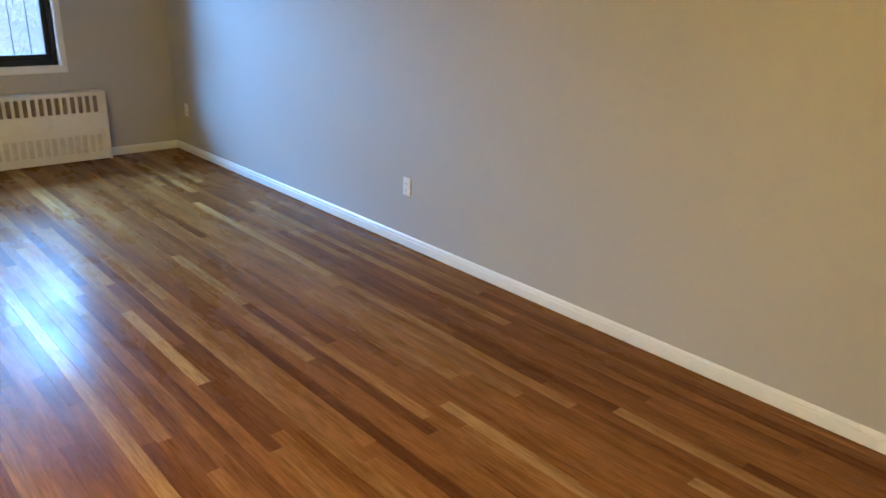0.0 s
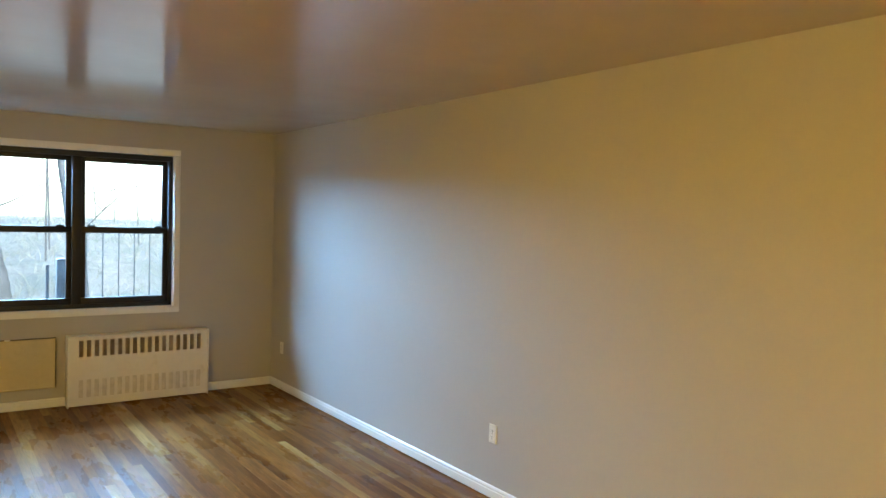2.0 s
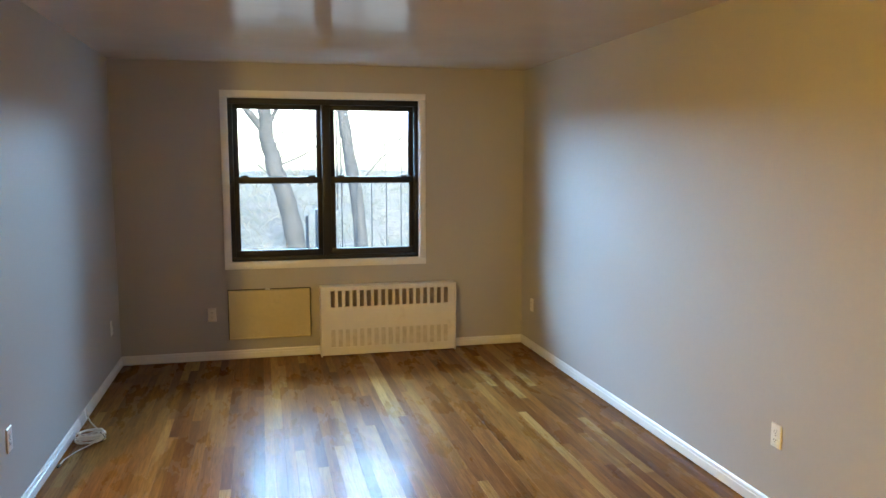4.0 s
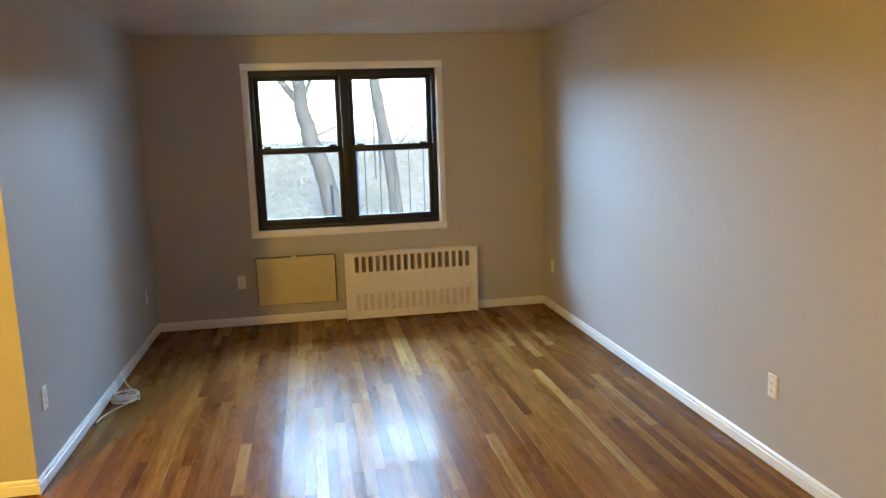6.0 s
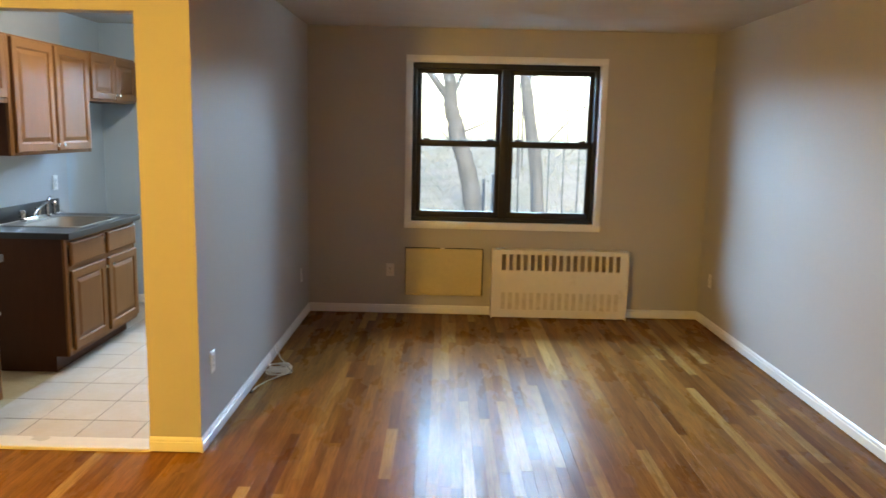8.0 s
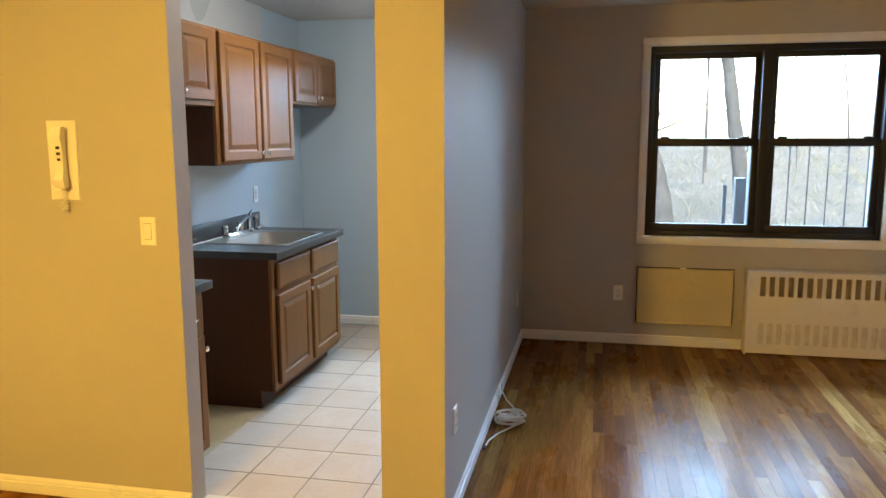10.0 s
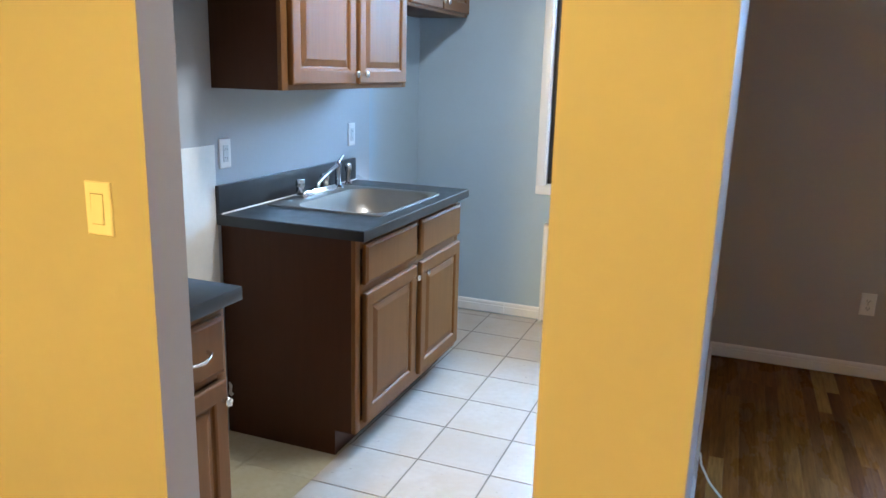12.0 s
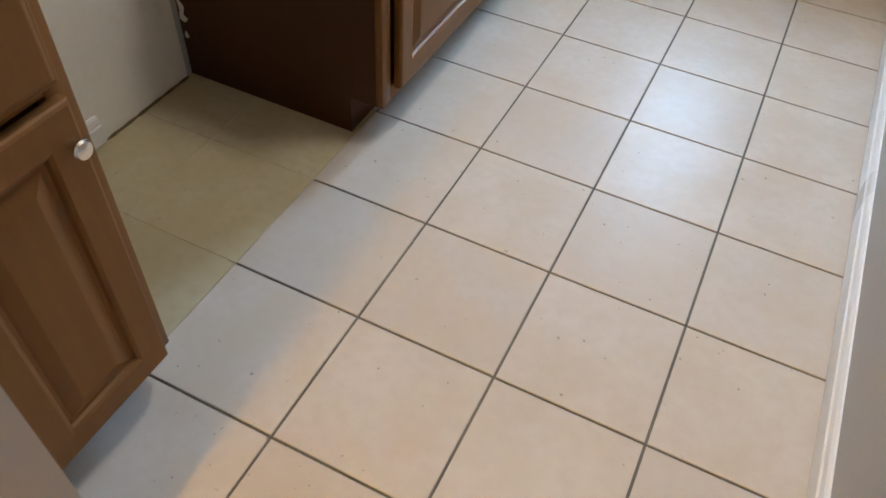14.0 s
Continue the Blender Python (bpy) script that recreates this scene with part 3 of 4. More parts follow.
# ---- kitchen cabinets ----
FX = lambda x: Matrix.Translation((x, 0, 0)) @ pose(0, 0, 0, 90, 0, 90)   # u along +y, v up, out along +x


def knob(parent, x, y, z, o):
    part("knob", lathe(bmesh.new(), Matrix.Translation((x - o.x, y - o.y, z - o.z)) @ pose(0, 0, 0, 0, 90, 0), [(0, -0.002), (0.007, -0.002), (0.005, 0.006), (0.0055, 0.012), (0.0125, 0.016), (0.014, 0.021), (0.012, 0.025), (0.005, 0.027), (0, 0.027)], 18), M_NICKEL, parent, "round nickel knob")


def raised_door(parent, x, y0, y1, z0, z1, o, knob_at=None, drawer=False, name="door"):
    m = Matrix.Translation(-o) @ FX(x)
    t = 0.02
    if drawer:
        prof = [(0, -t), (0, -0.007), (0.002, -0.005), (0.006, -0.0042), (0.012, -0.0005), (0.014, 0)]
    else:
        s = min(0.058, (y1 - y0) * 0.22)
        prof = [(0, -t), (0, -0.006), (0.002, -0.002), (0.006, 0), (s - 0.006, 0), (s, -0.003), (s + 0.003, -0.009), (s + 0.010, -0.010), (s + 0.014, -0.008), (s + 0.034, -0.0015), (s + 0.036, -0.001)]
    d = part(name, nested(bmesh.new(), m, y0, y1, z0, z1, prof), M_CAB, parent, smooth=False)
    if knob_at:
        knob(d, x, knob_at[0], knob_at[1], o)
    return d


def wall_cabinet(label, y0, y1, z0, z1, doors, inset=0.012):
    """Wall cabinet: carcass, face frame and raised-panel doors."""
    c = thing("wall_cabinet", label, "kitchen cabinet", "wall cabinets", at=(KX0, (y0 + y1) / 2, z0))
    o = Vector(c.location)
    xb, xf = KX0 + 0.001, -1.108
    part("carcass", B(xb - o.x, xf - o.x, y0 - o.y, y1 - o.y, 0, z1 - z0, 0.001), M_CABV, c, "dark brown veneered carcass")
    bm = bmesh.new()
    for a in ((y0, y0 + 0.04, z0, z1), (y1 - 0.04, y1, z0, z1), (y0 + 0.04, y1 - 0.04, z0, z0 + 0.035), (y0 + 0.04, y1 - 0.04, z1 - 0.04, z1)):
        box(bm, xf - o.x, xf + 0.018 - o.x, a[0] - o.y, a[1] - o.y, a[2] - o.z, a[3] - o.z, 0.0015)
    mid = (y0 + y1) / 2
    box(bm, xf - o.x, xf + 0.0175 - o.x, mid - 0.02 - o.y, mid + 0.02 - o.y, 0.035, z1 - z0 - 0.04)
    part("face_frame", bm, M_CAB, c)
    for (a, b, k) in doors:
        ky = b - 0.028 if k > 0 else a + 0.028
        raised_door(c, xf + 0.0385, a, b, z0 + inset, z1 - 0.015, o, (ky, z0 + inset + 0.04))
    return c


wall_cabinet("short brown raised-panel wall cabinet above the stove gap", 5.005, 5.768, 1.728, 2.15, [(5.025, 5.372, 1), (5.386, 5.74, -1)], 0.028)
wall_cabinet("tall brown raised-panel wall cabinet above the sink", 5.772, 6.846, 1.402, 2.15, [(5.815, 6.303, 1), (6.333, 6.812, -1)], 0.02)
wall_cabinet("short brown raised-panel wall cabinet next to the window wall", 6.85, 7.70, 1.785, 2.155, [(6.868, 7.27, 1), (7.284, 7.684, -1)], 0.016)


def base_cabinet(label, y0, y1, ztop, fronts, zbody=None):
    """Base cabinet with side panels that reach the floor and a recessed toe kick."""
    c = thing("base_cabinet", label, "kitchen cabinet", at=(KX0, (y0 + y1) / 2, 0))
    o = Vector(c.location)
    xb, xf, xt, tk = KX0 + 0.005, -0.823, -0.895, 0.105
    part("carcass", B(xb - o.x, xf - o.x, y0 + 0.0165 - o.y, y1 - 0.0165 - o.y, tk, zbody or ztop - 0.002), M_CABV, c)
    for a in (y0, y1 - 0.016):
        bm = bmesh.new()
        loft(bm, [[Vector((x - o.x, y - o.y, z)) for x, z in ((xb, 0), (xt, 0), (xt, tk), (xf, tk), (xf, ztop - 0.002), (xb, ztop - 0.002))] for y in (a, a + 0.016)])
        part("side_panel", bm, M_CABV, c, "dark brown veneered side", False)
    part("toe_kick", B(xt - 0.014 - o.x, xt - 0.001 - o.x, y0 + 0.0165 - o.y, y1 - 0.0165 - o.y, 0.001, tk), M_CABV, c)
    bm = bmesh.new()
    w = 0.038
    for a in ((y0, y0 + w, tk, ztop - 0.002), (y1 - w, y1, tk, ztop - 0.002), (y0 + w, y1 - w, tk, tk + 0.04), (y0 + w, y1 - w, ztop - 0.045, ztop - 0.002), (y0 + w, y1 - w, 0.655, 0.70)):
        box(bm, xf - o.x, xf + 0.018 - o.x, a[0] - o.y, a[1] - o.y, a[2], a[3], 0.0015)
    if y1 - y0 > 0.6:
        mid = (y0 + y1) / 2
        box(bm, xf - o.x, xf + 0.0175 - o.x, mid - 0.022 - o.y, mid + 0.022 - o.y, tk + 0.04, ztop - 0.045)
    part("face_frame", bm, M_CAB, c)
    for f in fronts:
        d = raised_door(c, xf + 0.0385, f[0], f[1], f[2], f[3], o, f[5], f[4], "drawer_front" if f[4] else "door")
        if f[4] and len(f) > 6:
            yc, zc, xx = (f[0] + f[1]) / 2, (f[2] + f[3]) / 2, xf + 0.0385
            pts = [(xx, yc - 0.05, zc + 0.002), (xx + 0.015, yc - 0.048, zc + 0.001), (xx + 0.024, yc - 0.03, zc - 0.004), (xx + 0.028, yc, zc - 0.007), (xx + 0.024, yc + 0.03, zc - 0.004), (xx + 0.015, yc + 0.048, zc + 0.001), (xx, yc + 0.05, zc + 0.002)]
            part("pull", sweep(bmesh.new(), [Vector(p) - o for p in pts], [0.006, 0.005, 0.0045, 0.006, 0.0045, 0.005, 0.006], 10), M_NICKEL, d, "curved nickel pull")
    return c


SY0, SY1 = 5.79, 6.872
sink_cab = base_cabinet("brown raised-panel sink cabinet with two doors", SY0, SY1, 0.882, [
    (5.845, 6.325, 0.697, 0.853, True, None), (6.375, 6.862, 0.697, 0.853, True, None),
    (5.845, 6.325, 0.135, 0.664, False, (6.297, 0.615)), (6.375, 6.862, 0.135, 0.664, False, (6.403, 0.615))], 0.76)
base_cabinet("narrow brown base cabinet with one drawer and one door", 4.735, 5.028, 0.868, [
    (4.752, 5.006, 0.672, 0.835, True, None, 1), (4.752, 5.006, 0.108, 0.65, False, (4.983, 0.595))])

# dried wall paint smeared on the rear edge of the sink cabinet, grime along the wall in the stove gap
for z, w, h, k in ((0.200, 0.008, 0.022, 1), (0.172, 0.012, 0.012, 2), (0.122, 0.006, 0.009, 3)):
    o = Vector(sink_cab.location)
    bm = bmesh.new()
    fan = [Vector((KX0 + 0.018 + w * math.cos(a) * (1 + 0.35 * math.sin(3 * a + k)) - o.x, SY0 - o.y, z + h * math.sin(a) * (1 + 0.3 * math.cos(2 * a + k)))) for a in [i * 2 * math.pi / 12 for i in range(12)]]
    loft(bm, [fan, [v + Vector((0, -0.0012, 0)) for v in fan]])
    part("paint_fleck", bm, M_CAULK, sink_cab, "dried white paint")
grime = sweep(bmesh.new(), [(KX0 + 0.008, 5.47 + 0.02 * i, 0.001) for i in range(16)], [0.002 + 0.0035 * abs(math.sin(i * 1.9)) for i in range(16)], 6)
part("grime", grime, M_GRIME, kfloor, "brown grime line")

# worktops
SX, SYC, SW, SD = -1.085, 6.345, 0.49, 0.60     # sink centre and size across x and along y
bm = bmesh.new()
cz0, cz1, cx0, cx1, cy0, cy1 = 0.882, 0.922, KX0 + 0.001, -0.757, 5.765, 6.886
hx0, hx1, hy0, hy1 = SX - SW / 2, SX + SW / 2, SYC - SD / 2, SYC + SD / 2
rect = lambda a, b, c, d, z, e=0.0: [Vector(p) for p in ((a + e, c + e, z), (b - e, c + e, z), (b - e, d - e, z), (a + e, d - e, z))]
ring = [rect(cx0, cx1, cy0, cy1, cz0), rect(cx0, cx1, cy0, cy1, cz1 - 0.004), rect(cx0, cx1, cy0, cy1, cz1 - 0.001, 0.0012), rect(cx0, cx1, cy0, cy1, cz1, 0.004), rect(hx0, hx1, hy0, hy1, cz1), rect(hx0, hx1, hy0, hy1, cz0)]
loft(bm, ring + [ring[0]], False, False)
bmesh.ops.remove_doubles(bm, verts=bm.verts, dist=1e-5)
wt = thing("worktop", "dark grey laminate worktop with a backsplash over the sink cabinet", "worktop", at=(KX0, 5.765, 0.882))
off = -Vector(wt.location)
bm.transform(Matrix.Translation(off))
part("slab", bm, M_COUNTER, wt, smooth=False)
bm = B(KX0 + 0.001, KX0 + 0.021, cy0, cy1 - 0.005, cz1, 1.035, 0.003)
bm.transform(Matrix.Translation(off))
part("backsplash", bm, M_COUNTER, wt)
bm = B(KX0 + 0.021, KX0 + 0.027, cy0 + 0.01, cy1 - 0.01, cz1, cz1 + 0.006, 0.002)
bm.transform(Matrix.Translation(off))
part("caulk_bead", bm, M_CAULK, wt, "white caulk line")
wt2 = thing("worktop", "short dark grey laminate worktop on the narrow cabinet", "worktop", at=(KX0, 4.735, 0.868))
part("slab", B(0.001, 0.643, 0.0, 0.318, 0.0, 0.04, 0.005), M_COUNTER, wt2)
part("backsplash", B(0.001, 0.021, 0.0, 0.316, 0.04, 0.145, 0.003), M_COUNTER, wt2)

# sink and taps
sink = thing("sink", "shallow stainless steel drop-in sink", "sink", at=(SX, SYC, 0.922))
bm = bmesh.new()
R = lambda w, d, r, z, dx=0.0: rounded(dx, 0, w, d, r, z, 6)
loft(bm, [R(0.535, 0.645, 0.03, 0.0005), R(0.535, 0.645, 0.03, 0.004), R(0.525, 0.635, 0.028, 0.007), R(0.425, 0.60, 0.095, 0.006, 0.045), R(0.412, 0.587, 0.10, 0.001, 0.045), R(0.395, 0.57, 0.11, -0.06, 0.045), R(0.375, 0.55, 0.115, -0.11, 0.045), R(0.33, 0.50, 0.12, -0.14, 0.045), R(0.25, 0.42, 0.10, -0.149, 0.045), R(0.08, 0.08, 0.039, -0.151, 0.045)], False, True)
part("basin", bm, M_STEEL, sink)
part("drain", lathe(bmesh.new(), pose(0.045, 0, -0.151), [(0, 0.0), (0.042, 0.0), (0.042, 0.003), (0.034, 0.004), (0.03, 0.001), (0, 0.001)], 20), M_CHROME, sink)
fau = thing("faucet", "chrome two-handle kitchen faucet with a low spout and lever", "faucet", at=(-1.305, 6.40, 0.929))
bm = bmesh.new()
loft(bm, [rounded(0, -0.03, 0.05, 0.30, 0.022, 0.0), rounded(0, -0.03, 0.05, 0.30, 0.022, 0.014), rounded(0, -0.03, 0.036, 0.28, 0.016, 0.026)])
part("deck_plate", bm, M_CHROME, fau)
for dy in (-0.175, 0.035):
    part("handle", lathe(bmesh.new(), pose(0, dy, 0.022), [(0.018, 0), (0.021, 0.006), (0.017, 0.026), (0.021, 0.032), (0.021, 0.050), (0.017, 0.058), (0, 0.060)], 16), M_CHROME, fau)
sp = part("spout_post", lathe(bmesh.new(), pose(0.005, 0.150, 0), [(0.024, 0), (0.024, 0.008), (0.015, 0.015), (0.013, 0.085), (0.017, 0.094), (0.017, 0.116), (0.011, 0.123), (0.0, 0.125)], 16), M_CHROME, fau)
part("spout", sweep(bmesh.new(), [(0.005, 0.150, 0.108), (0.012, 0.10, 0.101), (0.022, 0.03, 0.086), (0.030, -0.04, 0.069), (0.034, -0.075, 0.058), (0.035, -0.086, 0.046), (0.035, -0.088, 0.036)], [0.012, 0.010, 0.009, 0.0085, 0.009, 0.010, 0.010], 14), M_CHROME, sp)
part("lever", sweep(bmesh.new(), [(0.005, 0.145, 0.118), (0.004, 0.165, 0.128), (0.003, 0.19, 0.140), (0.002, 0.205, 0.146)], [0.009, 0.0075, 0.006, 0.005], 10), M_CHROME, sp)
part("side_spray", lathe(bmesh.new(), pose(-0.005, 0.268, 0), [(0.020, 0), (0.020, 0.006), (0.012, 0.012), (0.011, 0.06), (0.016, 0.07), (0.018, 0.095), (0.012, 0.104), (0, 0.106)], 16), M_CHROME, fau)

# ---- outside ----
def hill(x, y):
    d = max(0.0, y - 9.0)
    return -0.75 + 1.95 * (1 - math.exp(-(d / 17.0) ** 2)) + 0.35 * (noise.noise(Vector((x * 0.15, y * 0.15, 0))) + 0.4 * noise.noise(Vector((x * 0.6, y * 0.6, 3)))) * min(1, d / 5) - 0.03 * max(0.0, y - 42)


vs, fs = [], []
gx = [-400, -150, -70] + [-40 + 1.3 * i for i in range(65)] + [80, 160, 400]
gy = [OUT - 0.3, 8.4] + [9 + 1.1 * i for i in range(44)] + [70, 110, 180, 400, 900]
for y in gy:
    for x in gx:
        vs.append((x, y, hill(x, y)))
w = len(gx)
for j in range(len(gy) - 1):
    for i in range(w - 1):
        fs.append((j * w + i, j * w + i + 1, (j + 1) * w + i + 1, (j + 1) * w + i))
me = bpy.data.meshes.new("ground")
me.from_pydata(vs, [], fs)
me.materials.append(M_LITTER)
tagged(new("ground", me), "leaf-strewn slope of a bare winter wood", "ground", kind=S)
solid("ground_behind", B(-400, 400, -400, OUT - 0.3, -1.2, -0.9), M_LITTER, "flat ground around the house", "ground", kind=S)


def limb(bm, rnd, p, d, length, r, depth, tips=0.25):
    """A tapered, bending limb that forks into thinner ones."""
    pts, rad, n = [Vector(p)], [r], 7
    d = Vector(d).normalized()
    for i in range(n):
        d = (d + Vector((rnd.uniform(-1, 1), rnd.uniform(-1, 1), rnd.uniform(-0.3, 0.8))) * 0.13).normalized()
        pts.append(pts[-1] + d * length / n)
        rad.append(r * (1 - (1 - tips) * (i + 1) / n))
    sweep(bm, pts, rad, 10 if r > 0.08 else (6 if r > 0.03 else 4))
    if depth > 0:
        for k in range(3 if depth > 1 else 4):
            i = rnd.randint(2, n)
            a = Vector((rnd.uniform(-1, 1), rnd.uniform(-1, 1), rnd.uniform(-0.1, 0.9))).normalized()
            limb(bm, rnd, pts[i], d * 0.5 + a, length * rnd.uniform(0.4, 0.62), rad[i] * rnd.uniform(0.4, 0.6), depth - 1)


def tree(label, trunk_pts, radii, forks, seed):
    rnd = random.Random(seed)
    base = Vector(trunk_pts[0])
    t = thing("tree", label, "tree", "bare trees", at=base)
    rel = [Vector(p) - base for p in trunk_pts]
    fine, rr = [], []
    for i in range(len(rel) - 1):
        for k in range(5):
            u = k / 5
            fine.append(rel[i].lerp(rel[i + 1], u) + Vector((noise.noise(rel[i] * 3 + Vector((u, seed, 0))), 0, 0)) * 0.03)
            rr.append((radii[i] * (1 - u) + radii[i + 1] * u) * (1 + 0.06 * math.sin(k * 2.1 + i)))
    fine.append(rel[-1]), rr.append(radii[-1])
    part("trunk", sweep(bmesh.new(), fine, rr, 14), M_BARK, t, "grey bark trunk")
    bm = bmesh.new()
    for (k, d, ln, r) in forks:
        limb(bm, rnd, rel[k], d, ln, r, 2)
    part("crown", bm, M_BARK, t, "bare twigs and limbs")
    return t


tree("leaning grey tree with a forked bare crown", [(2.45, 17.5, -0.6), (2.30, 17.5, -0.2), (2.21, 17.5, 0.37), (2.03, 17.5, 1.1), (1.86, 17.5, 1.54), (1.80, 17.5, 1.9), (1.71, 17.5, 2.25), (1.67, 17.5, 2.8), (1.70, 17.5, 3.8), (1.55, 17.5, 6.2), (1.4, 17.5, 9.0)], [0.25, 0.22, 0.205, 0.19, 0.18, 0.165, 0.15, 0.125, 0.10, 0.07, 0.03],
     [(6, (-0.62, 0, 0.9), 3.6, 0.085), (6, (0.5, 0.1, 1.1), 3.0, 0.05), (5, (0.6, 0, 0.9), 1.5, 0.022), (4, (1, 0, 0.38), 1.5, 0.03), (4, (0.55, -0.2, 1), 1.0, 0.02), (3, (-0.9, 0.2, 0.8), 1.6, 0.02), (8, (0.7, 0.3, 1), 3.0, 0.06)], 3)
tree("slim upright grey tree with bare branches", [(3.53, 15.7, -0.7), (3.46, 15.7, 0.1), (3.37, 15.7, 1.15), (3.22, 15.7, 1.95), (3.12, 15.7, 2.63), (2.95, 15.7, 3.6), (2.8, 15.7, 5.2), (2.75, 15.7, 8.5)], [0.155, 0.13, 0.122, 0.114, 0.106, 0.095, 0.075, 0.035],
     [(2, (0.9, 0, 1), 2.4, 0.022), (3, (1, 0, 0.05), 2.0, 0.018), (3, (-0.9, 0.1, 0.3), 1.4, 0.016), (4, (1, -0.3, 0.3), 2.2, 0.02), (5, (0.6, 0.3, 1), 3.0, 0.06)], 8)
rnd = random.Random(21)
for i in range(46):
    x, y = rnd.uniform(-14, 20), rnd.uniform(19, 42)
    if i < 8:
        x, y = rnd.uniform(-3, 8), rnd.uniform(12.5, 16)
        if abs(x - 2.3) < 0.9 or abs(x - 3.4) < 0.7:
            continue
    z = hill(x, y) - 0.1
    hgt, r = rnd.uniform(4, 9), rnd.uniform(0.014, 0.036) if i >= 8 else rnd.uniform(0.012, 0.02)
    lean = rnd.uniform(-0.8, 0.8)
    t = thing("tree", "thin bare sapling on the slope", "tree", "bare trees", at=(x, y, z))
    pts = [(0, 0, 0), (lean * 0.2, 0, hgt * 0.3), (lean * 0.6, 0, hgt * 0.65), (lean, 0, hgt)]
    part("trunk", sweep(bmesh.new(), pts, [r, r * 0.85, r * 0.6, r * 0.2], 6), M_BARK, t)
    bm = bmesh.new()
    for k in range(5):
        q = rnd.uniform(0.25, 0.9)
        limb(bm, rnd, Vector((lean * q, 0, hgt * q)), (rnd.uniform(-1, 1), rnd.uniform(-1, 1), 0.6), hgt * 0.25, r * 0.35, 1)
    part("crown", bm, M_BARK, t)

# undergrowth, one sheet of thin stems
vs, fs = [], []
for i in range(9000):
    y = 10.5 + 30 * rnd.random() ** 1.6
    x = rnd.uniform(-0.75, 1.0) * (y - 1) * 0.75 + 1.5
    z = hill(x, y)
    for k in range(2):
        hgt, w = rnd.uniform(0.15, 0.5), rnd.uniform(0.002, 0.006) * (y / 14)
        dx, dy = rnd.uniform(-1.8, 1.8) * hgt, rnd.uniform(-0.8, 0.8) * hgt
        n = len(vs)
        vs += [(x - w, y, z), (x + w, y, z), (x + dx * 0.5 + w, y + dy * 0.5, z + hgt * 0.6), (x + dx * 0.5 - w, y + dy * 0.5, z + hgt * 0.6), (x + dx, y + dy, z + hgt)]
        fs += [(n, n + 1, n + 2, n + 3), (n + 3, n + 2, n + 4)]
me = bpy.data.meshes.new("undergrowth")
me.from_pydata(vs, [], fs)
me.materials.append(M_TWIG)
tagged(new("undergrowth", me), "dry winter brush covering the slope", "undergrowth", kind="stuff")

# iron fence close outside the window
fence = thing("iron_fence", "dark iron picket fence with end posts outside the window", "fence", at=(2.1, 8.4, hill(2.1, 8.4)))
o = Vector(fence.location)
part("end_post", B(1.985 - o.x, 2.015 - o.x, -0.015, 0.015, 0, 1.16 - o.z, 0.003), M_IRON, fence)
part("end_post", B(2.075 - o.x, 2.155 - o.x, -0.04, 0.04, 0, 1.22 - o.z, 0.006), M_IRON, fence)
part("end_post", B(2.19 - o.x, 2.275 - o.x, 0.05, 0.13, 0, 1.47 - o.z, 0.006), M_IRONPALE, fence, "weathered blue-grey post")
part("top_rail", B(2.155 - o.x, 5.2 - o.x, -0.014, 0.014, 1.478 - o.z, 1.506 - o.z, 0.003), M_IRON, fence)
part("bottom_rail", B(2.155 - o.x, 5.2 - o.x, -0.014, 0.014, 0.25, 0.28, 0.003), M_IRON, fence)
pk = mesh_of(B(-0.005, 0.005, -0.005, 0.005, 0.05, 1.48 - o.z, 0.002), M_IRON, "picket")
for i in range(21):
    p = new("picket", pk)
    p.parent, p.location = fence, (2.19 - o.x + i * 0.145, 0, 0)

# ---- floor pieces ----
rnd = random.Random(11)
lengths = [0.6, 0.9, 1.2, 1.5, 1.8, 2.2]
BW, BT = 0.057, 0.012


def board_verts(x, y0, y1, w=BW):
    g, c, t = 0.0001, 0.0005, rnd.uniform(-1, 1) * 0.00014
    a, b, lo, hi = x + g, x + w - g, y0 + g, y1 - g
    v = [(a, lo, -BT), (b, lo, -BT), (b, hi, -BT), (a, hi, -BT), (a, lo, -0.0002), (b, lo, -0.0002), (b, hi, -0.0002), (a, hi, -0.0002), (a + c, lo + c, t), (b - c, lo + c, -t), (b - c, hi - c, -t), (a + c, hi - c, t)]
    f = [(8, 9, 10, 11)]
    for k in (0, 4):
        f += [(k + i, k + (i + 1) % 4, k + 4 + (i + 1) % 4, k + 4 + i) for i in range(4)]
    return v, f


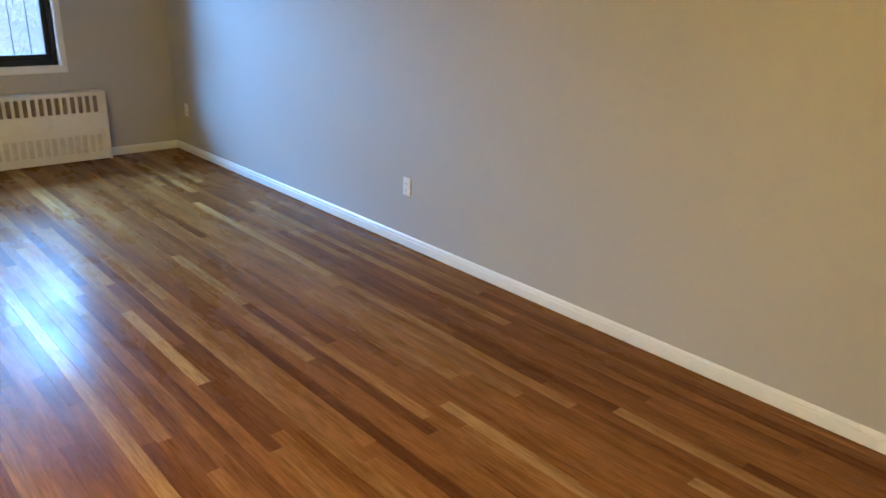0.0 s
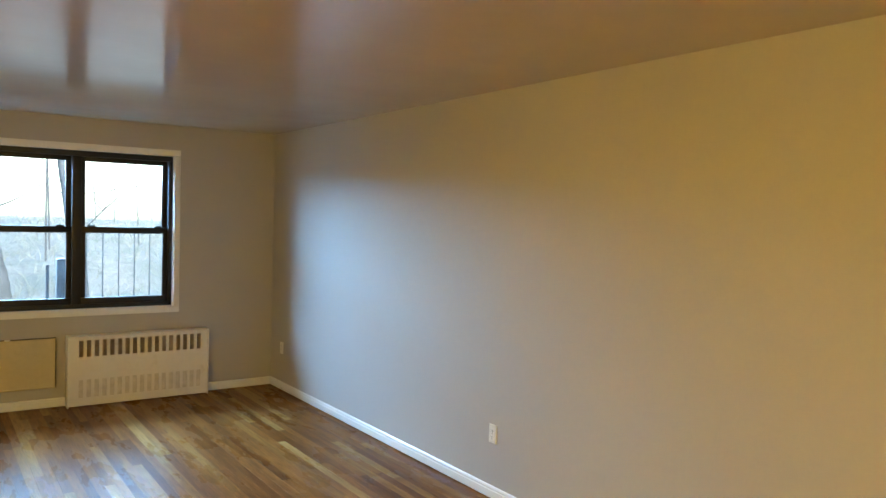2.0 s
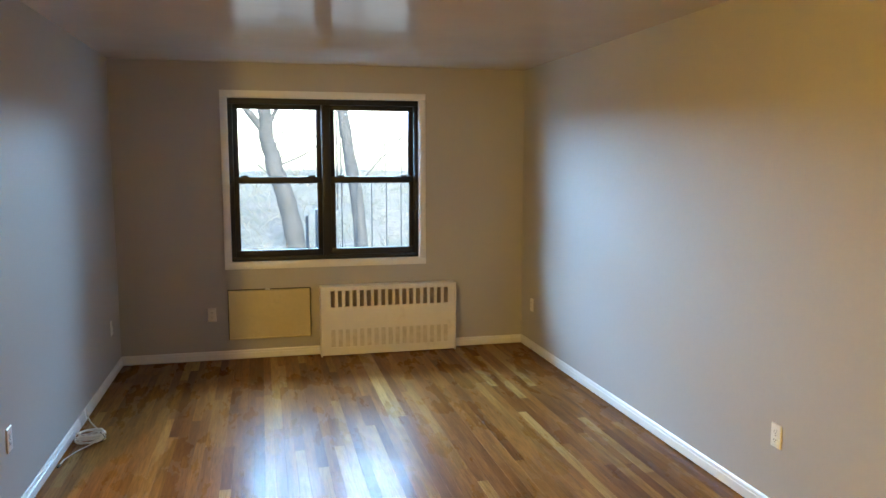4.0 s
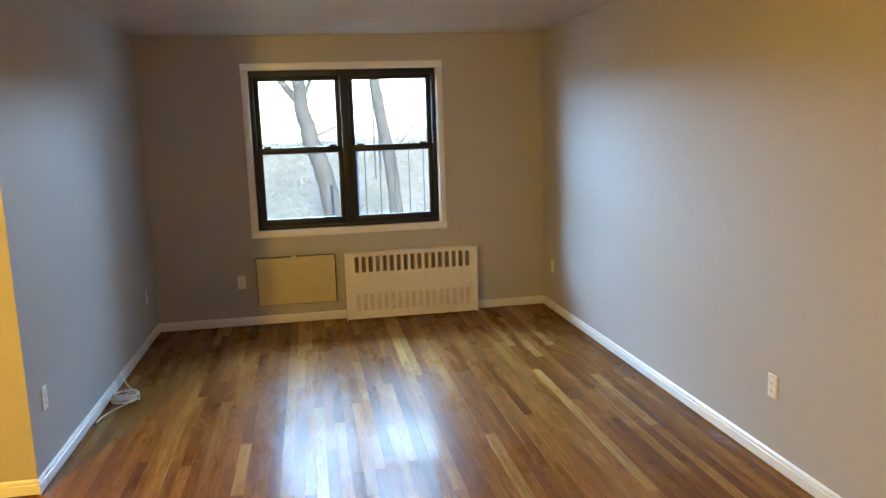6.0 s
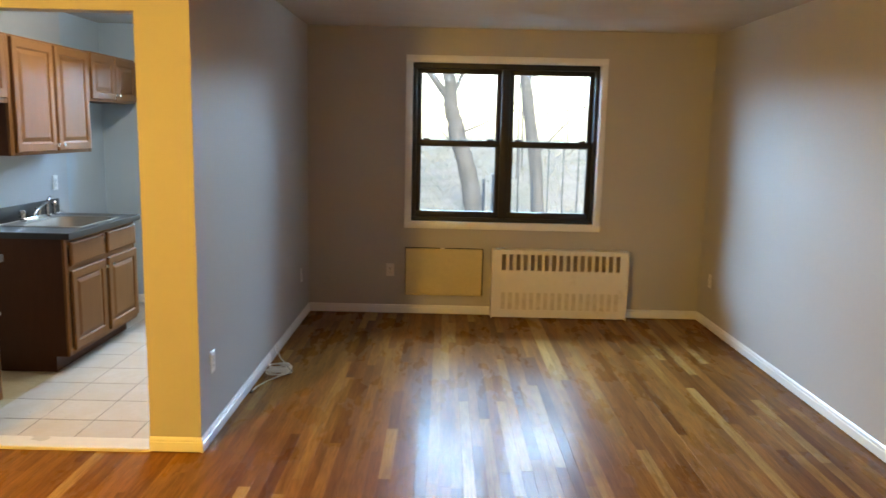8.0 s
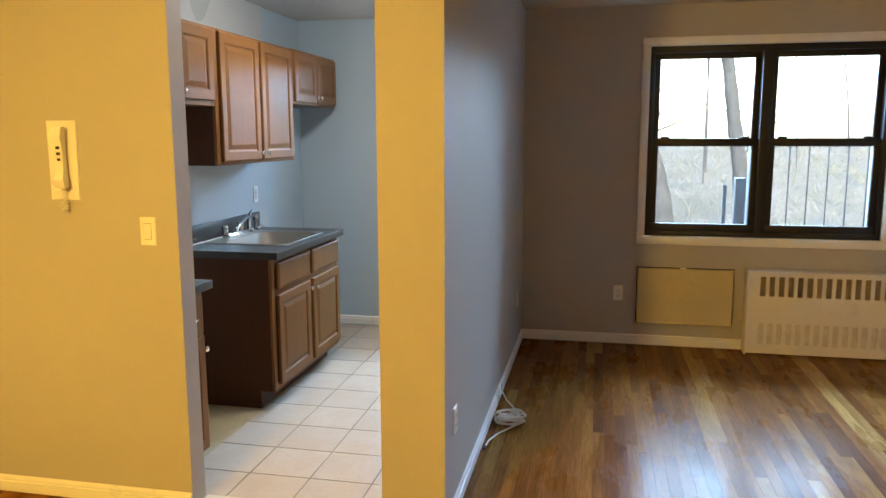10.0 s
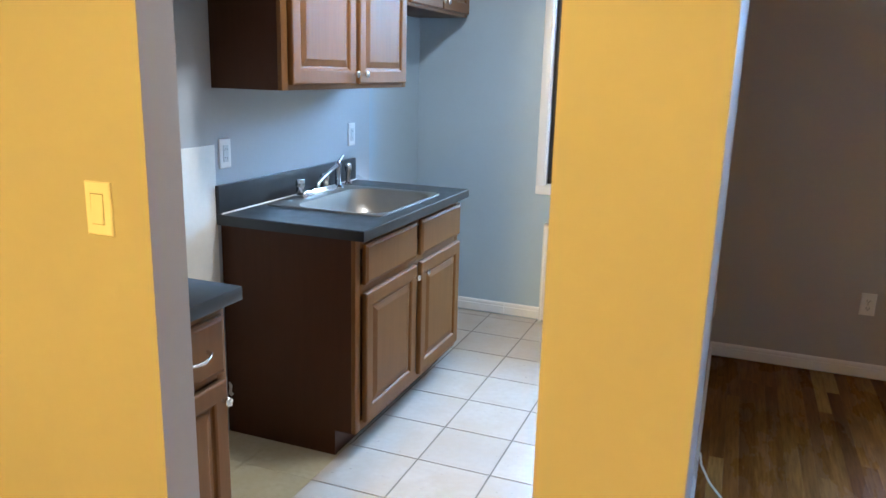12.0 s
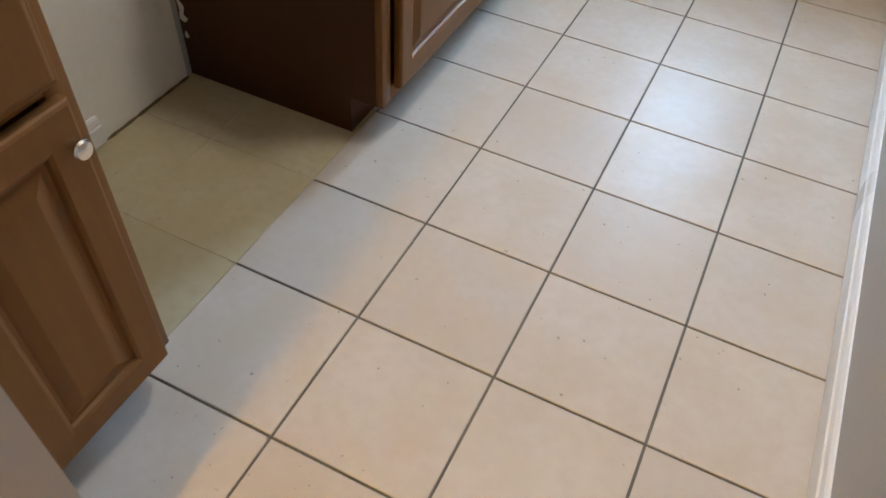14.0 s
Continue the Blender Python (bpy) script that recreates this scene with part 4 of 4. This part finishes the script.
shared = {}
vs, fs, tones, count = [], [], [], 0
strips = int((XR - HX) / BW)
for i in range(strips + 1):
    x = HX + i * BW
    wd = min(BW, XR - x)
    if wd < 0.008:
        continue
    top = YW if x > XL - 0.02 else YD0
    y = BY - rnd.uniform(0, 0.6)
    while y < top - 0.001:
        ln = rnd.choice(lengths)
        y0, y1 = max(y, BY), min(y + ln, top)
        if top - y1 < 0.12:
            y1 = top
        full = abs((y1 - y0) - ln) < 1e-6 and wd == BW
        if full and 0.5 < x < 3.8 and 1.6 < y0 < 6.6 and count < 300:
            if ln not in shared:
                v, f = board_verts(0, 0, ln)
                shared[ln] = bpy.data.meshes.new("board")
                shared[ln].from_pydata(v, [], f)
                shared[ln].materials.append(M_OAK)
            b = new("board", shared[ln])
            b.parent, b.location, b.rotation_euler = floor, (x, y0, 0), (0, rnd.uniform(-0.005, 0.005), 0)
            count += 1
        else:
            v, f = board_verts(x, y0, y1, wd)
            n = len(vs)
            vs += v
            fs += [tuple(k + n for k in q) for q in f]
            tones += [rnd.random()] * len(f)
        y = y1
me = bpy.data.meshes.new("floorboards")
me.from_pydata(vs, [], fs)
me.materials.append(M_OAK)
me.attributes.new("tone", "FLOAT", "FACE").data.foreach_set("value", tones)
rest = tagged(new("floorboards", me), kind="stuff")
rest.parent = floor

TP, TX, TY = 0.2985, -0.287, 5.297
tmesh = {}
x = TX - TP * 4
while x < KX1:
    y = TY - TP * 3
    while y < KY:
        a, b, c, d = max(x, KX0), min(x + TP, KX1), max(y, YD1 + 0.016), min(y + TP, KY)
        if b - a > 0.012 and d - c > 0.012:
            old = b < -0.85 and c > 4.95 and d < 5.95
            seam = 0.0026 if -0.90 < a < -0.86 and c > 4.95 and d < 5.95 else 0.0   # no joint beside the old tiles
            key = (round(b - a, 4), round(d - c, 4), old, seam)
            if key not in tmesh:
                bm, g = bmesh.new(), 0.0003 if old else 0.0029
                nested(bm, I4, g - seam, key[0] - g, g, key[1] - g, [(0, -0.008), (0, -0.0006), (0.0006 if old else 0.0016, 0)])
                tmesh[key] = mesh_of(bm, M_OLDTILE if old else M_TILE, "tile")
            t = new("tile", tmesh[key])
            t.parent, t.location = kfloor, (a, c, 0)
        y += TP
    x += TP
